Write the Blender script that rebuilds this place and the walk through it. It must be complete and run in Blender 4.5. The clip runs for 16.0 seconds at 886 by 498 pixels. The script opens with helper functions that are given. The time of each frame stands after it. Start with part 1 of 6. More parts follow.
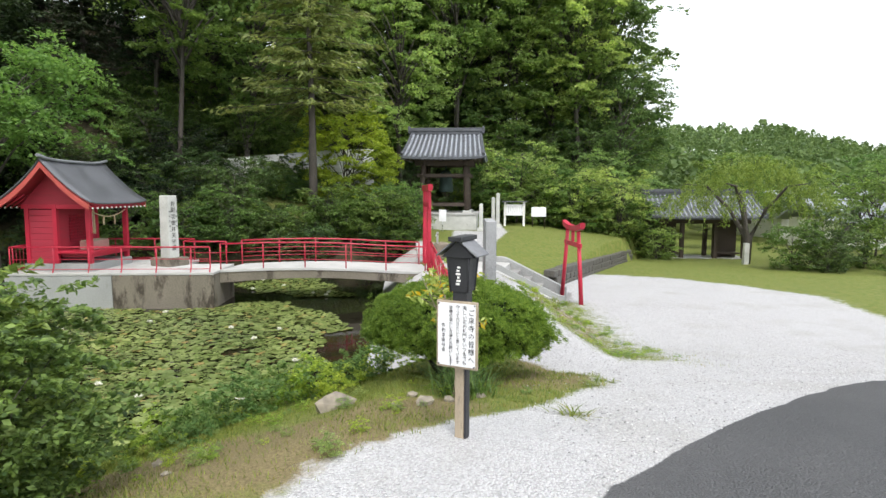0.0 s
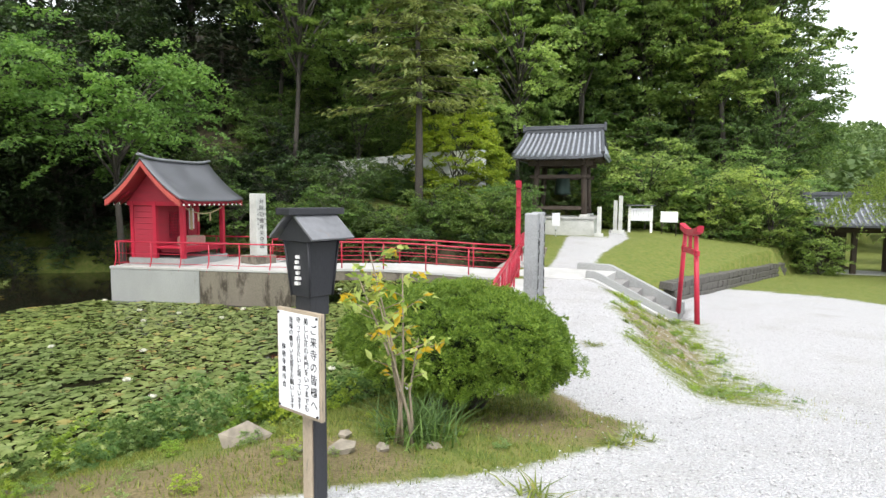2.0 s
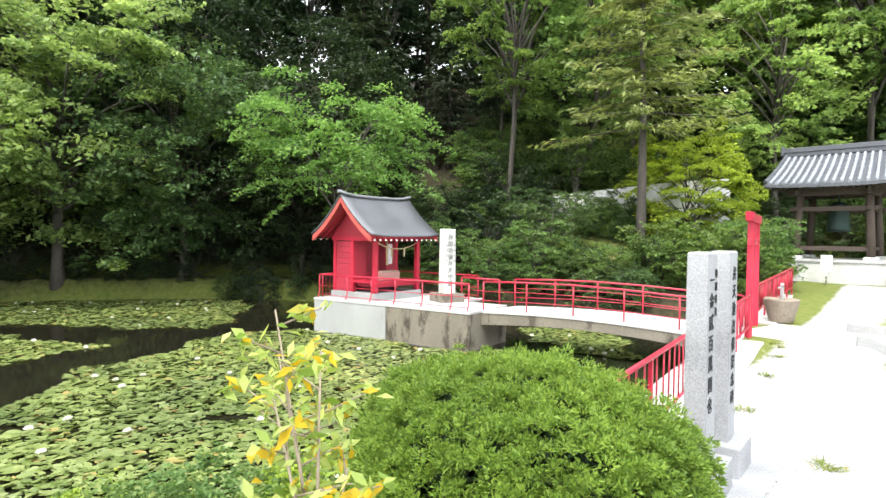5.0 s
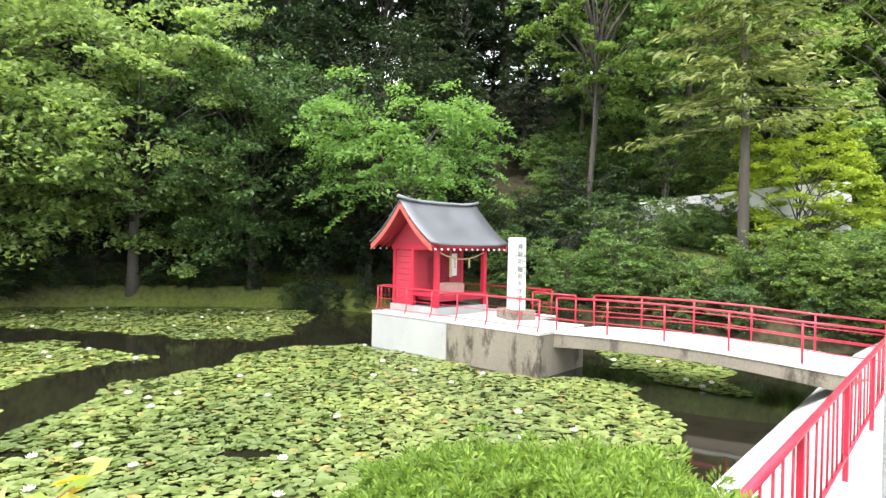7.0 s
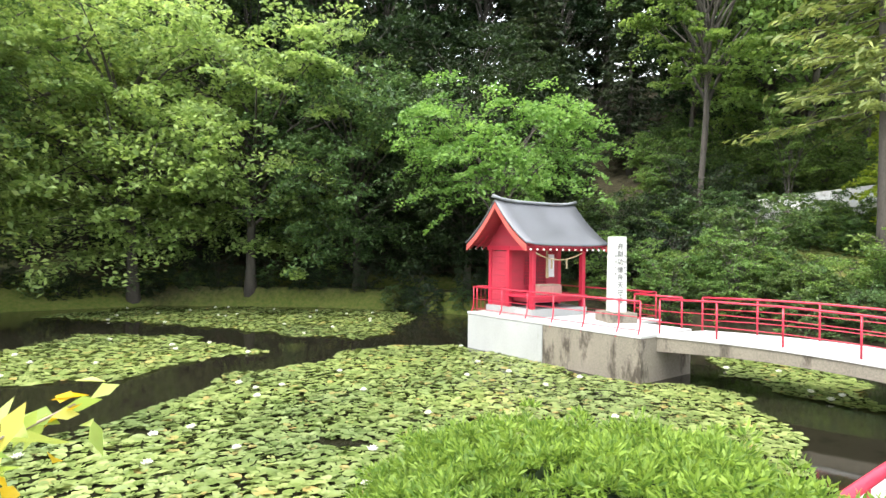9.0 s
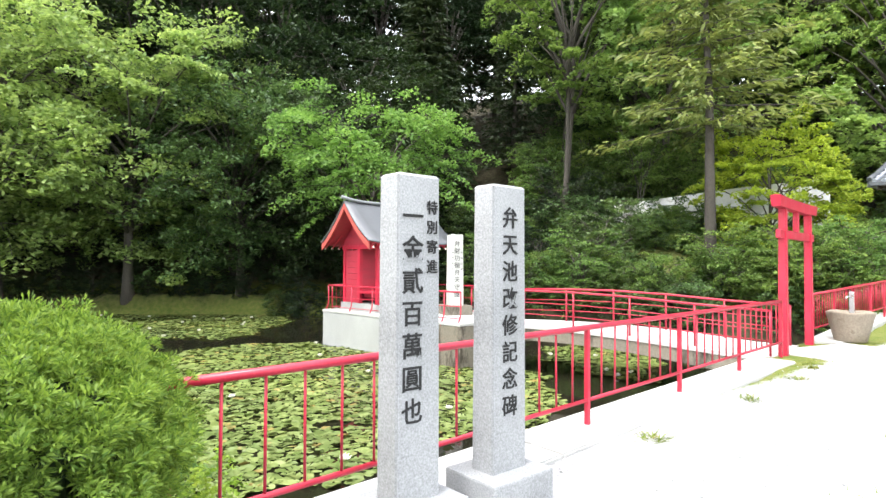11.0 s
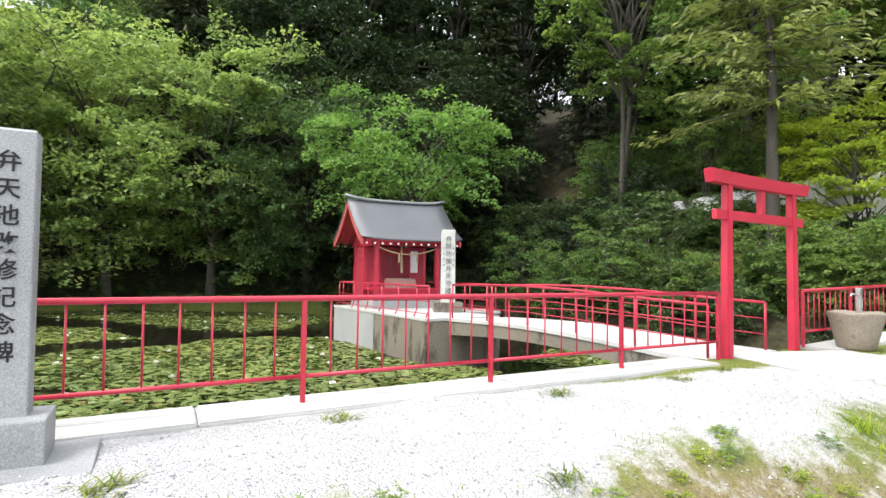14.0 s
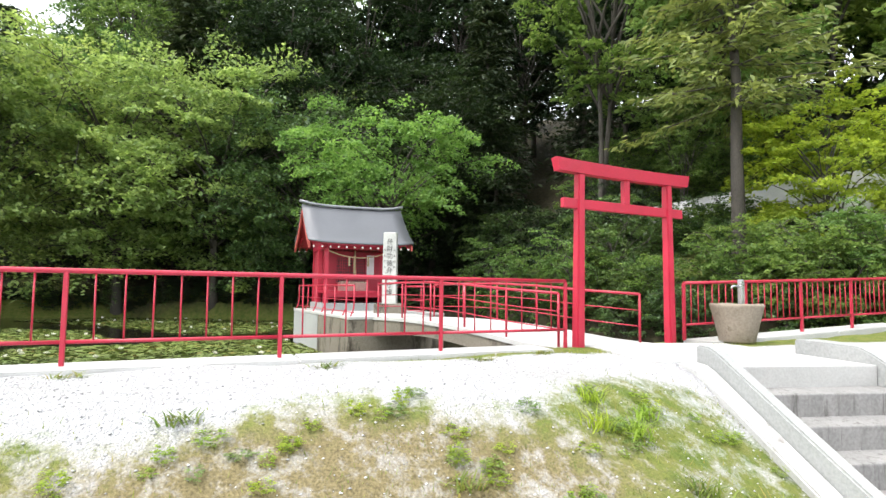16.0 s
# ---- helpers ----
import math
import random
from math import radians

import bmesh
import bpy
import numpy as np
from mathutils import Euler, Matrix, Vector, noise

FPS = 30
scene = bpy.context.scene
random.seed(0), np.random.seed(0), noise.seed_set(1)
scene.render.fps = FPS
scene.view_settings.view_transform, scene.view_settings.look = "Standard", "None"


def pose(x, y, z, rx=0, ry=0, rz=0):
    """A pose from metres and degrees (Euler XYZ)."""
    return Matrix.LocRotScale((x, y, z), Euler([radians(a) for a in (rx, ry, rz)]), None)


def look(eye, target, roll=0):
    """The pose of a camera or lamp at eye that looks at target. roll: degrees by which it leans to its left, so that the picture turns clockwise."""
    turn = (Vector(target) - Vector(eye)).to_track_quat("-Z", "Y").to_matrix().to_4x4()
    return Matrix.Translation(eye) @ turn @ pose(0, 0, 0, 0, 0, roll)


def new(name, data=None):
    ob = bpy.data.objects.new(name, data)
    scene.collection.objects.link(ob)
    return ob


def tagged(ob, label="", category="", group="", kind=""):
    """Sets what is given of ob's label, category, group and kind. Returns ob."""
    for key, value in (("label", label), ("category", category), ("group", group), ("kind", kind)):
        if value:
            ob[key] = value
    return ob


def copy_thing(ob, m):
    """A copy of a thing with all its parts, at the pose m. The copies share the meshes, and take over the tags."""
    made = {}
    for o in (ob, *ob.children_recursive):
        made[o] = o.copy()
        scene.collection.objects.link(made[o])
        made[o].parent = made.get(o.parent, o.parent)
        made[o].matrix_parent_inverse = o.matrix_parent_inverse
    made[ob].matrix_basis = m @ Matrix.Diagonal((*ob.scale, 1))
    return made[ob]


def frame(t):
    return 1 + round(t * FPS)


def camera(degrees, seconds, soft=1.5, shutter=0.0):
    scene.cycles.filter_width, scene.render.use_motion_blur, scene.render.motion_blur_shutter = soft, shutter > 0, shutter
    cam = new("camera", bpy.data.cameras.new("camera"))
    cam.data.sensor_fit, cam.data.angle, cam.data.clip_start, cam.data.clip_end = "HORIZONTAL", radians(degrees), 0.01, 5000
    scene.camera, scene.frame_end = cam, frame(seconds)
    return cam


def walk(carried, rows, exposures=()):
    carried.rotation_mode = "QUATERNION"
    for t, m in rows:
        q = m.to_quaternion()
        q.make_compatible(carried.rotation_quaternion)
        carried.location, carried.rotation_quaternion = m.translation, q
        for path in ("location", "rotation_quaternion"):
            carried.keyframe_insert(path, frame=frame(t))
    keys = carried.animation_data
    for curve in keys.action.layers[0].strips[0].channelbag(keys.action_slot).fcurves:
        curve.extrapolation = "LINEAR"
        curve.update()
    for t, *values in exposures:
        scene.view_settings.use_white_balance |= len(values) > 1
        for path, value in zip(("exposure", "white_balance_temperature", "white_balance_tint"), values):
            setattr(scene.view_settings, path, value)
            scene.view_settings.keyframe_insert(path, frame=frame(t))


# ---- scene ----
cam = camera(75.2, 16.0)
PATH = [
    (0, (0.376, -0.109, 1.691), (0.316, 1.881, 1.496), 0.3),
    (0.5, (0.689, 0.27, 1.618), (0.563, 2.257, 1.434), 0.3),
    (1, (0.955, 0.612, 1.57), (0.694, 2.587, 1.396), 0.4),
    (1.5, (1.246, 0.964, 1.511), (0.849, 2.917, 1.339), 0.4),
    (2, (1.462, 1.337, 1.471), (0.923, 3.256, 1.3), 0.4),
    (2.5, (1.664, 1.678, 1.425), (0.982, 3.55, 1.249), 0.6),
    (3, (1.828, 1.988, 1.434), (0.943, 3.774, 1.275), 0.6),
    (3.5, (1.947, 2.331, 1.417), (0.898, 4.029, 1.283), 0.6),
    (4, (2.042, 2.623, 1.426), (0.888, 4.254, 1.337), 0.6),
    (6.5, (1.306, 4.161, 1.421), (-0.108, 5.575, 1.393), 1.0),
    (7, (1.163, 4.392, 1.409), (-0.315, 5.74, 1.394), 1.1),
    (7.5, (0.991, 4.452, 1.386), (-0.593, 5.673, 1.383), 1.1),
    (8, (0.923, 4.494, 1.366), (-0.782, 5.54, 1.36), 1.1),
    (10.5, (2.384, 5.264, 1.055), (0.759, 6.43, 1.1), -0.2),
    (11, (2.768, 5.758, 0.965), (1.208, 7.008, 1.016), 0.3),
    (11.5, (2.999, 6.239, 0.887), (1.475, 7.533, 0.939), -0.0),
    (12, (3.175, 6.68, 0.849), (1.637, 7.958, 0.882), 0.6),
    (12.5, (3.398, 7.124, 0.82), (1.797, 8.321, 0.859), 0.6),
    (13, (3.646, 7.56, 0.759), (1.952, 8.621, 0.811), 0.6),
    (13.5, (3.844, 8.034, 0.734), (2.084, 8.984, 0.79), 0.5),
    (14, (4.117, 8.414, 0.683), (2.313, 9.273, 0.767), 0.7),
    (14.5, (4.333, 8.887, 0.635), (2.501, 9.682, 0.731), 0.6),
    (15, (4.666, 9.35, 0.575), (2.816, 10.101, 0.694), 0.5),
    (15.5, (4.89, 9.865, 0.499), (3.033, 10.597, 0.63), 0.5),
    (16, (5.154, 10.369, 0.388), (3.29, 11.08, 0.529), 0.7),
]
walk(cam, [(t, look(eye, target, roll)) for t, eye, target, roll in PATH], exposures=[(0, 0.34), (2, 0.52), (4, 1.05), (6.5, 1.48), (8, 1.53), (10.5, 1.48), (12.5, 0.78), (14, 0.84), (16, 0.92)])

# ---- light: a bright overcast sky ----
world = bpy.data.worlds.new("overcast_sky")
scene.world = world
world.use_nodes = True
wn, wl = world.node_tree.nodes, world.node_tree.links
sky = wn.new("ShaderNodeTexSky")
sky.sky_type, sky.sun_disc = "NISHITA", False
sky.sun_elevation, sky.sun_rotation = radians(58), radians(200)
sky.air_density, sky.dust_density, sky.ozone_density = 1.0, 6.0, 0.6
cloud = wn.new("ShaderNodeMix")
cloud.data_type = "RGBA"
cloud.inputs["Factor"].default_value = 0.72
cloud.inputs["B"].default_value = (11.2, 11.6, 12.0, 1)
wl.new(sky.outputs["Color"], cloud.inputs["A"])
wl.new(cloud.outputs["Result"], wn["Background"].inputs["Color"])
wn["Background"].inputs["Strength"].default_value = 0.15

sun = new("sun", bpy.data.lights.new("sun", "SUN"))
sun.data.energy, sun.data.angle, sun.data.color = 2.0, radians(14), (1.0, 0.97, 0.92)
sun.matrix_world = look((6, -12, 30), (0, 4, 0))


# ---- small building tools ----
def part(name, bm, material, parent=None, label=""):
    """Links a bmesh as one mesh object, under a thing or a part if one is given."""
    me = bpy.data.meshes.new(name)
    bm.to_mesh(me)
    bm.free()
    return place(name, me, material, parent, label)


def place(name, me, material, parent=None, label=""):
    if material and not me.materials:
        me.materials.append(material)
    ob = new(name, me)
    if parent:
        ob.parent = parent
    return tagged(ob, label)


def thing(name, m, label, category, group="", kind=""):
    ob = new(name)
    ob.empty_display_size = 0.1
    ob.matrix_basis = m
    return tagged(ob, label, category, group, kind)


def array_mesh(name, verts, faces, smooth=False):
    """A mesh from numpy arrays; faces is (n, 3) or (n, 4)."""
    me = bpy.data.meshes.new(name)
    verts, faces = np.asarray(verts, np.float32), np.asarray(faces, np.int32)
    k = faces.shape[1]
    me.vertices.add(len(verts))
    me.vertices.foreach_set("co", verts.ravel())
    me.loops.add(faces.size)
    me.loops.foreach_set("vertex_index", faces.ravel())
    me.polygons.add(len(faces))
    me.polygons.foreach_set("loop_start", np.arange(0, faces.size, k, dtype=np.int32))
    me.update(calc_edges=True)
    if smooth:
        me.shade_smooth()
    return me


def box(bm, lo, hi, bevel=0.0, m=None):
    """A box between two corners, bevelled."""
    lo, hi = Vector(lo), Vector(hi)
    got = bmesh.ops.create_cube(bm, size=1, matrix=Matrix.LocRotScale((lo + hi) / 2, None, hi - lo))["verts"]
    if bevel:
        edges = list({e for v in got for e in v.link_edges})
        got = [g for g in bmesh.ops.bevel(bm, geom=edges, offset=bevel, segments=2, profile=0.6, affect="EDGES")["verts"]]
    if m is not None:
        bmesh.ops.transform(bm, matrix=m, verts=got)
    return got


def boxes(*specs, bevel=0.0):
    bm = bmesh.new()
    for lo, hi in specs:
        box(bm, lo, hi, bevel)
    return bm


def tube(bm, pts, radius, sides=8):
    """A round bar along points; radius is one number or one for each point."""
    pts = [Vector(p) for p in pts]
    radii = radius if isinstance(radius, (list, tuple)) else [radius] * len(pts)
    rings = []
    for i, (p, r) in enumerate(zip(pts, radii)):
        along = (pts[min(i + 1, len(pts) - 1)] - pts[max(i - 1, 0)]).normalized()
        side = along.cross(Vector((0, 0, 1)) if abs(along.z) < 0.9 else Vector((1, 0, 0))).normalized()
        up = side.cross(along)
        rings.append([bm.verts.new(p + r * (math.cos(a) * side + math.sin(a) * up)) for a in (2 * math.pi * k / sides for k in range(sides))])
    for a, b in zip(rings, rings[1:]):
        for k in range(sides):
            f = bm.faces.new((a[k], a[(k + 1) % sides], b[(k + 1) % sides], b[k]))
            f.smooth = True
    bm.faces.new(rings[0][::-1]), bm.faces.new(rings[-1])
    return bm


def bar(p, q, radius, sides=8):
    return tube(bmesh.new(), [p, q], radius, sides)


def frustum(bm, z0, a0, b0, z1, a1, b1, cx=0.0, cy=0.0):
    """A tapered block: half sizes a, b at heights z0 and z1."""
    lo = [bm.verts.new((cx + sx * a0, cy + sy * b0, z0)) for sx, sy in ((-1, -1), (1, -1), (1, 1), (-1, 1))]
    hi = [bm.verts.new((cx + sx * a1, cy + sy * b1, z1)) for sx, sy in ((-1, -1), (1, -1), (1, 1), (-1, 1))]
    bm.faces.new(lo[::-1]), bm.faces.new(hi)
    for k in range(4):
        bm.faces.new((lo[k], lo[(k + 1) % 4], hi[(k + 1) % 4], hi[k]))
    return bm


def text_mesh(words, size, depth=0.002, column=True, spacing=1.0, bold=0.012):
    """Words as a mesh, upright in x and z, facing -y; column: one character under the other."""
    curve = bpy.data.curves.new("lettering", "FONT")
    curve.body = "\n".join(words) if column else words
    curve.size, curve.extrude, curve.space_line = size, depth, spacing
    curve.align_x, curve.align_y = "CENTER", "TOP"
    curve.resolution_u = 2
    curve.offset = size * bold
    holder = bpy.data.objects.new("lettering", curve)
    scene.collection.objects.link(holder)
    bpy.context.view_layer.update()
    me = bpy.data.meshes.new_from_object(holder.evaluated_get(bpy.context.evaluated_depsgraph_get()))
    bpy.data.objects.remove(holder)
    me.transform(pose(0, 0, 0, 90, 0, 0))
    return me


# ---- materials ----
def nodes_of(name):
    m = bpy.data.materials.new(name)
    m.use_nodes = True
    t = m.node_tree
    return m, t.nodes, t.links, t.nodes["Principled BSDF"]


def noise_node(n, l, scale, detail=4, coords="Object", stretch=(1, 1, 1), rough=0.55):
    co = n.new("ShaderNodeTexCoord")
    mp = n.new("ShaderNodeMapping")
    mp.inputs["Scale"].default_value = stretch
    l.new(co.outputs[coords], mp.inputs["Vector"])
    nz = n.new("ShaderNodeTexNoise")
    nz.inputs["Scale"].default_value, nz.inputs["Detail"].default_value, nz.inputs["Roughness"].default_value = scale, detail, rough
    l.new(mp.outputs["Vector"], nz.inputs["Vector"])
    return nz


def ramp(n, l, source, stops):
    r = n.new("ShaderNodeValToRGB")
    els = r.color_ramp.elements
    while len(els) < len(stops):
        els.new(0.5)
    for e, (p, c) in zip(els, stops):
        e.position, e.color = p, (*c, 1) if len(c) == 3 else c
    l.new(source, r.inputs["Fac"])
    return r


def mix_rgb(n, l, fac, a, b, mode="MIX"):
    m = n.new("ShaderNodeMix")
    m.data_type, m.blend_type = "RGBA", mode
    for key, v in (("Factor", fac), ("A", a), ("B", b)):
        if isinstance(v, bpy.types.NodeSocket):
            l.new(v, m.inputs[key])
        elif key == "Factor":
            m.inputs[key].default_value = v
        else:
            m.inputs[key].default_value = (*v, 1)
    return m.outputs["Result"]


def surface(name, dark, light, rough=0.7, grain=40.0, broad=2.5, bump=0.2, metal=0.0, stretch=(1, 1, 1), stain=None, stain_from=0.58, depth=0.01, broad_stretch=None):
    """A material with fine grain, broad tone and, if wanted, stains of another colour."""
    m, n, l, p = nodes_of(name)
    fine = noise_node(n, l, grain, 6, stretch=stretch)
    wide = noise_node(n, l, broad, 5, stretch=broad_stretch or stretch)
    mid = tuple((a + b) / 2 for a, b in zip(dark, light))
    c1 = ramp(n, l, fine.outputs["Fac"], [(0.3, dark), (0.7, light)]).outputs["Color"]
    c2 = ramp(n, l, wide.outputs["Fac"], [(0.32, tuple(0.75 * c for c in mid)), (0.68, tuple(min(1, 1.1 * c) for c in light))]).outputs["Color"]
    col = mix_rgb(n, l, 0.45, c1, c2)
    if stain:
        mask = ramp(n, l, noise_node(n, l, broad * 2.3, 8, stretch=broad_stretch or stretch, rough=0.7).outputs["Fac"], [(stain_from, (0, 0, 0)), (stain_from + 0.1, (1, 1, 1))]).outputs["Color"]
        col = mix_rgb(n, l, mask, col, stain)
    l.new(col, p.inputs["Base Color"])
    rr = ramp(n, l, wide.outputs["Fac"], [(0.3, (max(0, rough - 0.1),) * 3), (0.7, (min(1, rough + 0.12),) * 3)])
    l.new(rr.outputs["Color"], p.inputs["Roughness"])
    p.inputs["Metallic"].default_value = metal
    b = n.new("ShaderNodeBump")
    b.inputs["Strength"].default_value, b.inputs["Distance"].default_value = bump, depth
    l.new(fine.outputs["Fac"], b.inputs["Height"])
    l.new(b.outputs["Normal"], p.inputs["Normal"])
    return m


def leaf_material(name, dark, light, rough=0.55, through_light=0.35, autumn=None, autumn_from=0.84):
    """Leaves: each clump and each plant has its own tone, and some light comes through."""
    m, n, l, p = nodes_of(name)
    geo, info = n.new("ShaderNodeNewGeometry"), n.new("ShaderNodeObjectInfo")
    stops = [(0.0, dark), (1.0, light)]
    if autumn:
        stops = [(0.0, dark), (autumn_from, light), (autumn_from + 0.05, autumn), (1.0, autumn)]
    col = ramp(n, l, geo.outputs["Random Per Island"], stops).outputs["Color"]
    wide = noise_node(n, l, 0.55, 3)
    tone = ramp(n, l, wide.outputs["Fac"], [(0.3, (0.66, 0.7, 0.8)), (0.7, (1.2, 1.17, 1.12))]).outputs["Color"]
    col = mix_rgb(n, l, 1.0, col, tone, "MULTIPLY")
    own = ramp(n, l, info.outputs["Random"], [(0.0, (0.8, 0.92, 0.9)), (1.0, (1.15, 1.08, 0.9))]).outputs["Color"]
    col = mix_rgb(n, l, 1.0, col, own, "MULTIPLY")
    l.new(col, p.inputs["Base Color"])
    p.inputs["Roughness"].default_value = rough
    p.inputs["Specular IOR Level"].default_value = 0.3
    tr = n.new("ShaderNodeBsdfTranslucent")
    l.new(mix_rgb(n, l, 1.0, col, (1.32, 1.3, 0.95), "MULTIPLY"), tr.inputs["Color"])
    ms = n.new("ShaderNodeMixShader")
    ms.inputs["Fac"].default_value = through_light
    l.new(p.outputs["BSDF"], ms.inputs[1]), l.new(tr.outputs["BSDF"], ms.inputs[2])
    l.new(ms.outputs["Shader"], n["Material Output"].inputs["Surface"])
    return m


RED = surface("vermilion_paint", (0.36, 0.010, 0.032), (0.48, 0.018, 0.050), 0.45, 60, 3, 0.12, stain=(0.36, 0.03, 0.035), stain_from=0.66, depth=0.003)
RED_RAIL = surface("red_rail_paint", (0.33, 0.011, 0.03), (0.46, 0.02, 0.05), 0.38, 80, 5, 0.15, stain=(0.25, 0.05, 0.03), stain_from=0.68, depth=0.002)
RED_WOOD = surface("red_painted_boards", (0.27, 0.016, 0.034), (0.40, 0.028, 0.055), 0.6, 30, 2.5, 0.3, stretch=(1, 1, 6), stain=(0.30, 0.04, 0.04), stain_from=0.62, depth=0.004)
BARGE = surface("faded_red_bargeboard", (0.36, 0.055, 0.05), (0.48, 0.09, 0.075), 0.6, 40, 3, 0.2)
ROOF_SHEET = surface("grey_roof_sheet", (0.085, 0.09, 0.10), (0.13, 0.135, 0.15), 0.5, 50, 1.6, 0.12, metal=0.2)
RIDGE_METAL = surface("pale_ridge_metal", (0.16, 0.17, 0.18), (0.24, 0.25, 0.27), 0.45, 40, 3, 0.1, metal=0.2)
# highlights on the rolls and shade between them are split over two tile colours
TILE = surface("silvery_clay_tile_highlit", (0.15, 0.165, 0.195), (0.33, 0.36, 0.41), 0.36, 18, 4, 0.2)
TILE_DARK = surface("dark_ridge_and_shade_tile", (0.04, 0.044, 0.052), (0.10, 0.108, 0.125), 0.5, 18, 4, 0.2)
OLD_WOOD = surface("weathered_dark_timber", (0.035, 0.026, 0.02), (0.085, 0.062, 0.048), 0.75, 25, 3, 0.4, stretch=(5, 5, 1))
PALE_WOOD = surface("weathered_pale_timber", (0.26, 0.21, 0.15), (0.42, 0.35, 0.26), 0.8, 45, 3, 0.4, stretch=(6, 6, 1), stain=(0.18, 0.16, 0.12), depth=0.004)
BLACK_WOOD = surface("black_stained_wood", (0.012, 0.013, 0.017), (0.03, 0.031, 0.037), 0.55, 50, 4, 0.3, stretch=(5, 5, 1), depth=0.003)
GALV = surface("weathered_zinc_sheet", (0.11, 0.115, 0.125), (0.21, 0.215, 0.23), 0.55, 30, 5, 0.1, metal=0.35, stain=(0.24, 0.17, 0.12), stain_from=0.64)
STEEL = surface("brushed_steel", (0.5, 0.52, 0.54), (0.66, 0.68, 0.7), 0.3, 80, 6, 0.05, metal=0.9)
PAPER = surface("white_notice_sheet", (0.72, 0.73, 0.76), (0.82, 0.83, 0.86), 0.6, 60, 3, 0.03)
INK_WORN = surface("worn_grey_ink", (0.07, 0.07, 0.068), (0.17, 0.17, 0.165), 0.85, 60, 8, 0.05)
INK = surface("black_ink", (0.006, 0.006, 0.007), (0.016, 0.016, 0.017), 0.85, 60, 8, 0.05)
WHITE_PAINT = surface("white_paint", (0.72, 0.72, 0.70), (0.82, 0.82, 0.80), 0.5, 40, 3, 0.05, stain=(0.5, 0.47, 0.42), stain_from=0.68)
GRANITE = surface("grey_granite", (0.09, 0.094, 0.10), (0.39, 0.40, 0.415), 0.62, 120, 1.5, 0.15, depth=0.002)
GRANITE_OLD = surface("lichened_granite", (0.30, 0.31, 0.29), (0.60, 0.61, 0.58), 0.8, 110, 3, 0.3, stain=(0.22, 0.23, 0.19), stain_from=0.6, depth=0.003)
CONCRETE = surface("pale_concrete", (0.33, 0.33, 0.325), (0.48, 0.48, 0.475), 0.85, 55, 1.4, 0.3, stain=(0.20, 0.19, 0.18), stain_from=0.58, depth=0.004)
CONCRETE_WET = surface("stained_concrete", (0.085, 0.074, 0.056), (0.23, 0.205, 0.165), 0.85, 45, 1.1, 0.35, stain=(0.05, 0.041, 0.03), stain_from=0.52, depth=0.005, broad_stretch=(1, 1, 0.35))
CONCRETE_NEW = surface("newer_concrete", (0.22, 0.23, 0.23), (0.36, 0.37, 0.365), 0.85, 40, 1.0, 0.25, stain=(0.2, 0.2, 0.18), stain_from=0.6, broad_stretch=(1, 1, 0.5))
STEP = surface("streaked_step_concrete", (0.144, 0.14, 0.137), (0.288, 0.284, 0.277), 0.85, 40, 2.2, 0.35, stain=(0.10, 0.095, 0.09), stain_from=0.55, depth=0.005, broad_stretch=(3, 3, 0.25))
WALL_PALE = surface("sunlit_pale_wall", (0.55, 0.55, 0.54), (0.72, 0.72, 0.71), 0.85, 50, 1.2, 0.3, stain=(0.34, 0.34, 0.31), stain_from=0.62)
DECK = surface("sunlit_concrete_deck", (0.34, 0.34, 0.33), (0.47, 0.47, 0.46), 0.85, 60, 2, 0.3, stain=(0.36, 0.35, 0.31), stain_from=0.64, depth=0.004)
STONE_WALL = surface("mossy_dark_stone", (0.03, 0.03, 0.027), (0.12, 0.112, 0.10), 0.9, 18, 2, 0.6, stain=(0.07, 0.09, 0.03), depth=0.02)
ROCK = surface("pale_garden_rock", (0.13, 0.115, 0.09), (0.34, 0.30, 0.24), 0.9, 14, 3, 0.6, stain=(0.16, 0.17, 0.09), depth=0.02)
POT = surface("rough_brown_stone", (0.165, 0.135, 0.0975), (0.3, 0.255, 0.203), 0.9, 38, 2.4, 0.5, stain=(0.14, 0.11, 0.08), depth=0.01)
ROPE = surface("straw_rope", (0.36, 0.30, 0.17), (0.55, 0.47, 0.30), 0.9, 90, 6, 0.5)
BRONZE = surface("green_bronze", (0.018, 0.036, 0.030), (0.04, 0.07, 0.06), 0.55, 20, 3, 0.2, metal=0.5)
BARK = surface("grey_brown_bark", (0.035, 0.03, 0.025), (0.10, 0.088, 0.075), 0.9, 14, 2, 0.8, stretch=(4, 4, 1), depth=0.03)
TWIG = surface("pale_twig", (0.16, 0.13, 0.09), (0.30, 0.25, 0.18), 0.9, 30, 4, 0.3)
LEAF_FOREST = leaf_material("forest_leaves", (0.058, 0.108, 0.040), (0.19, 0.285, 0.10), through_light=0.48)
# near-black leaf colour with the wood's shade put into it
LEAF_DARK = leaf_material("dark_and_shaded_leaves", (0.012, 0.027, 0.012), (0.040, 0.066, 0.025), through_light=0.25)
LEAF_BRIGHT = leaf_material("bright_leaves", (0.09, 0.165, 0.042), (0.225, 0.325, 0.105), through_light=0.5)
LEAF_LIME = leaf_material("yellow_green_leaves", (0.20, 0.30, 0.04), (0.42, 0.52, 0.09), through_light=0.5)
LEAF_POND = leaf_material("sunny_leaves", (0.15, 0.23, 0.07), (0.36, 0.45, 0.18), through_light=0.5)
# extra pale: the bright light on the right-hand slope is in this colour
LEAF_HILL = leaf_material("lit_hillside_leaves", (0.21, 0.32, 0.10), (0.42, 0.53, 0.20), through_light=0.55)
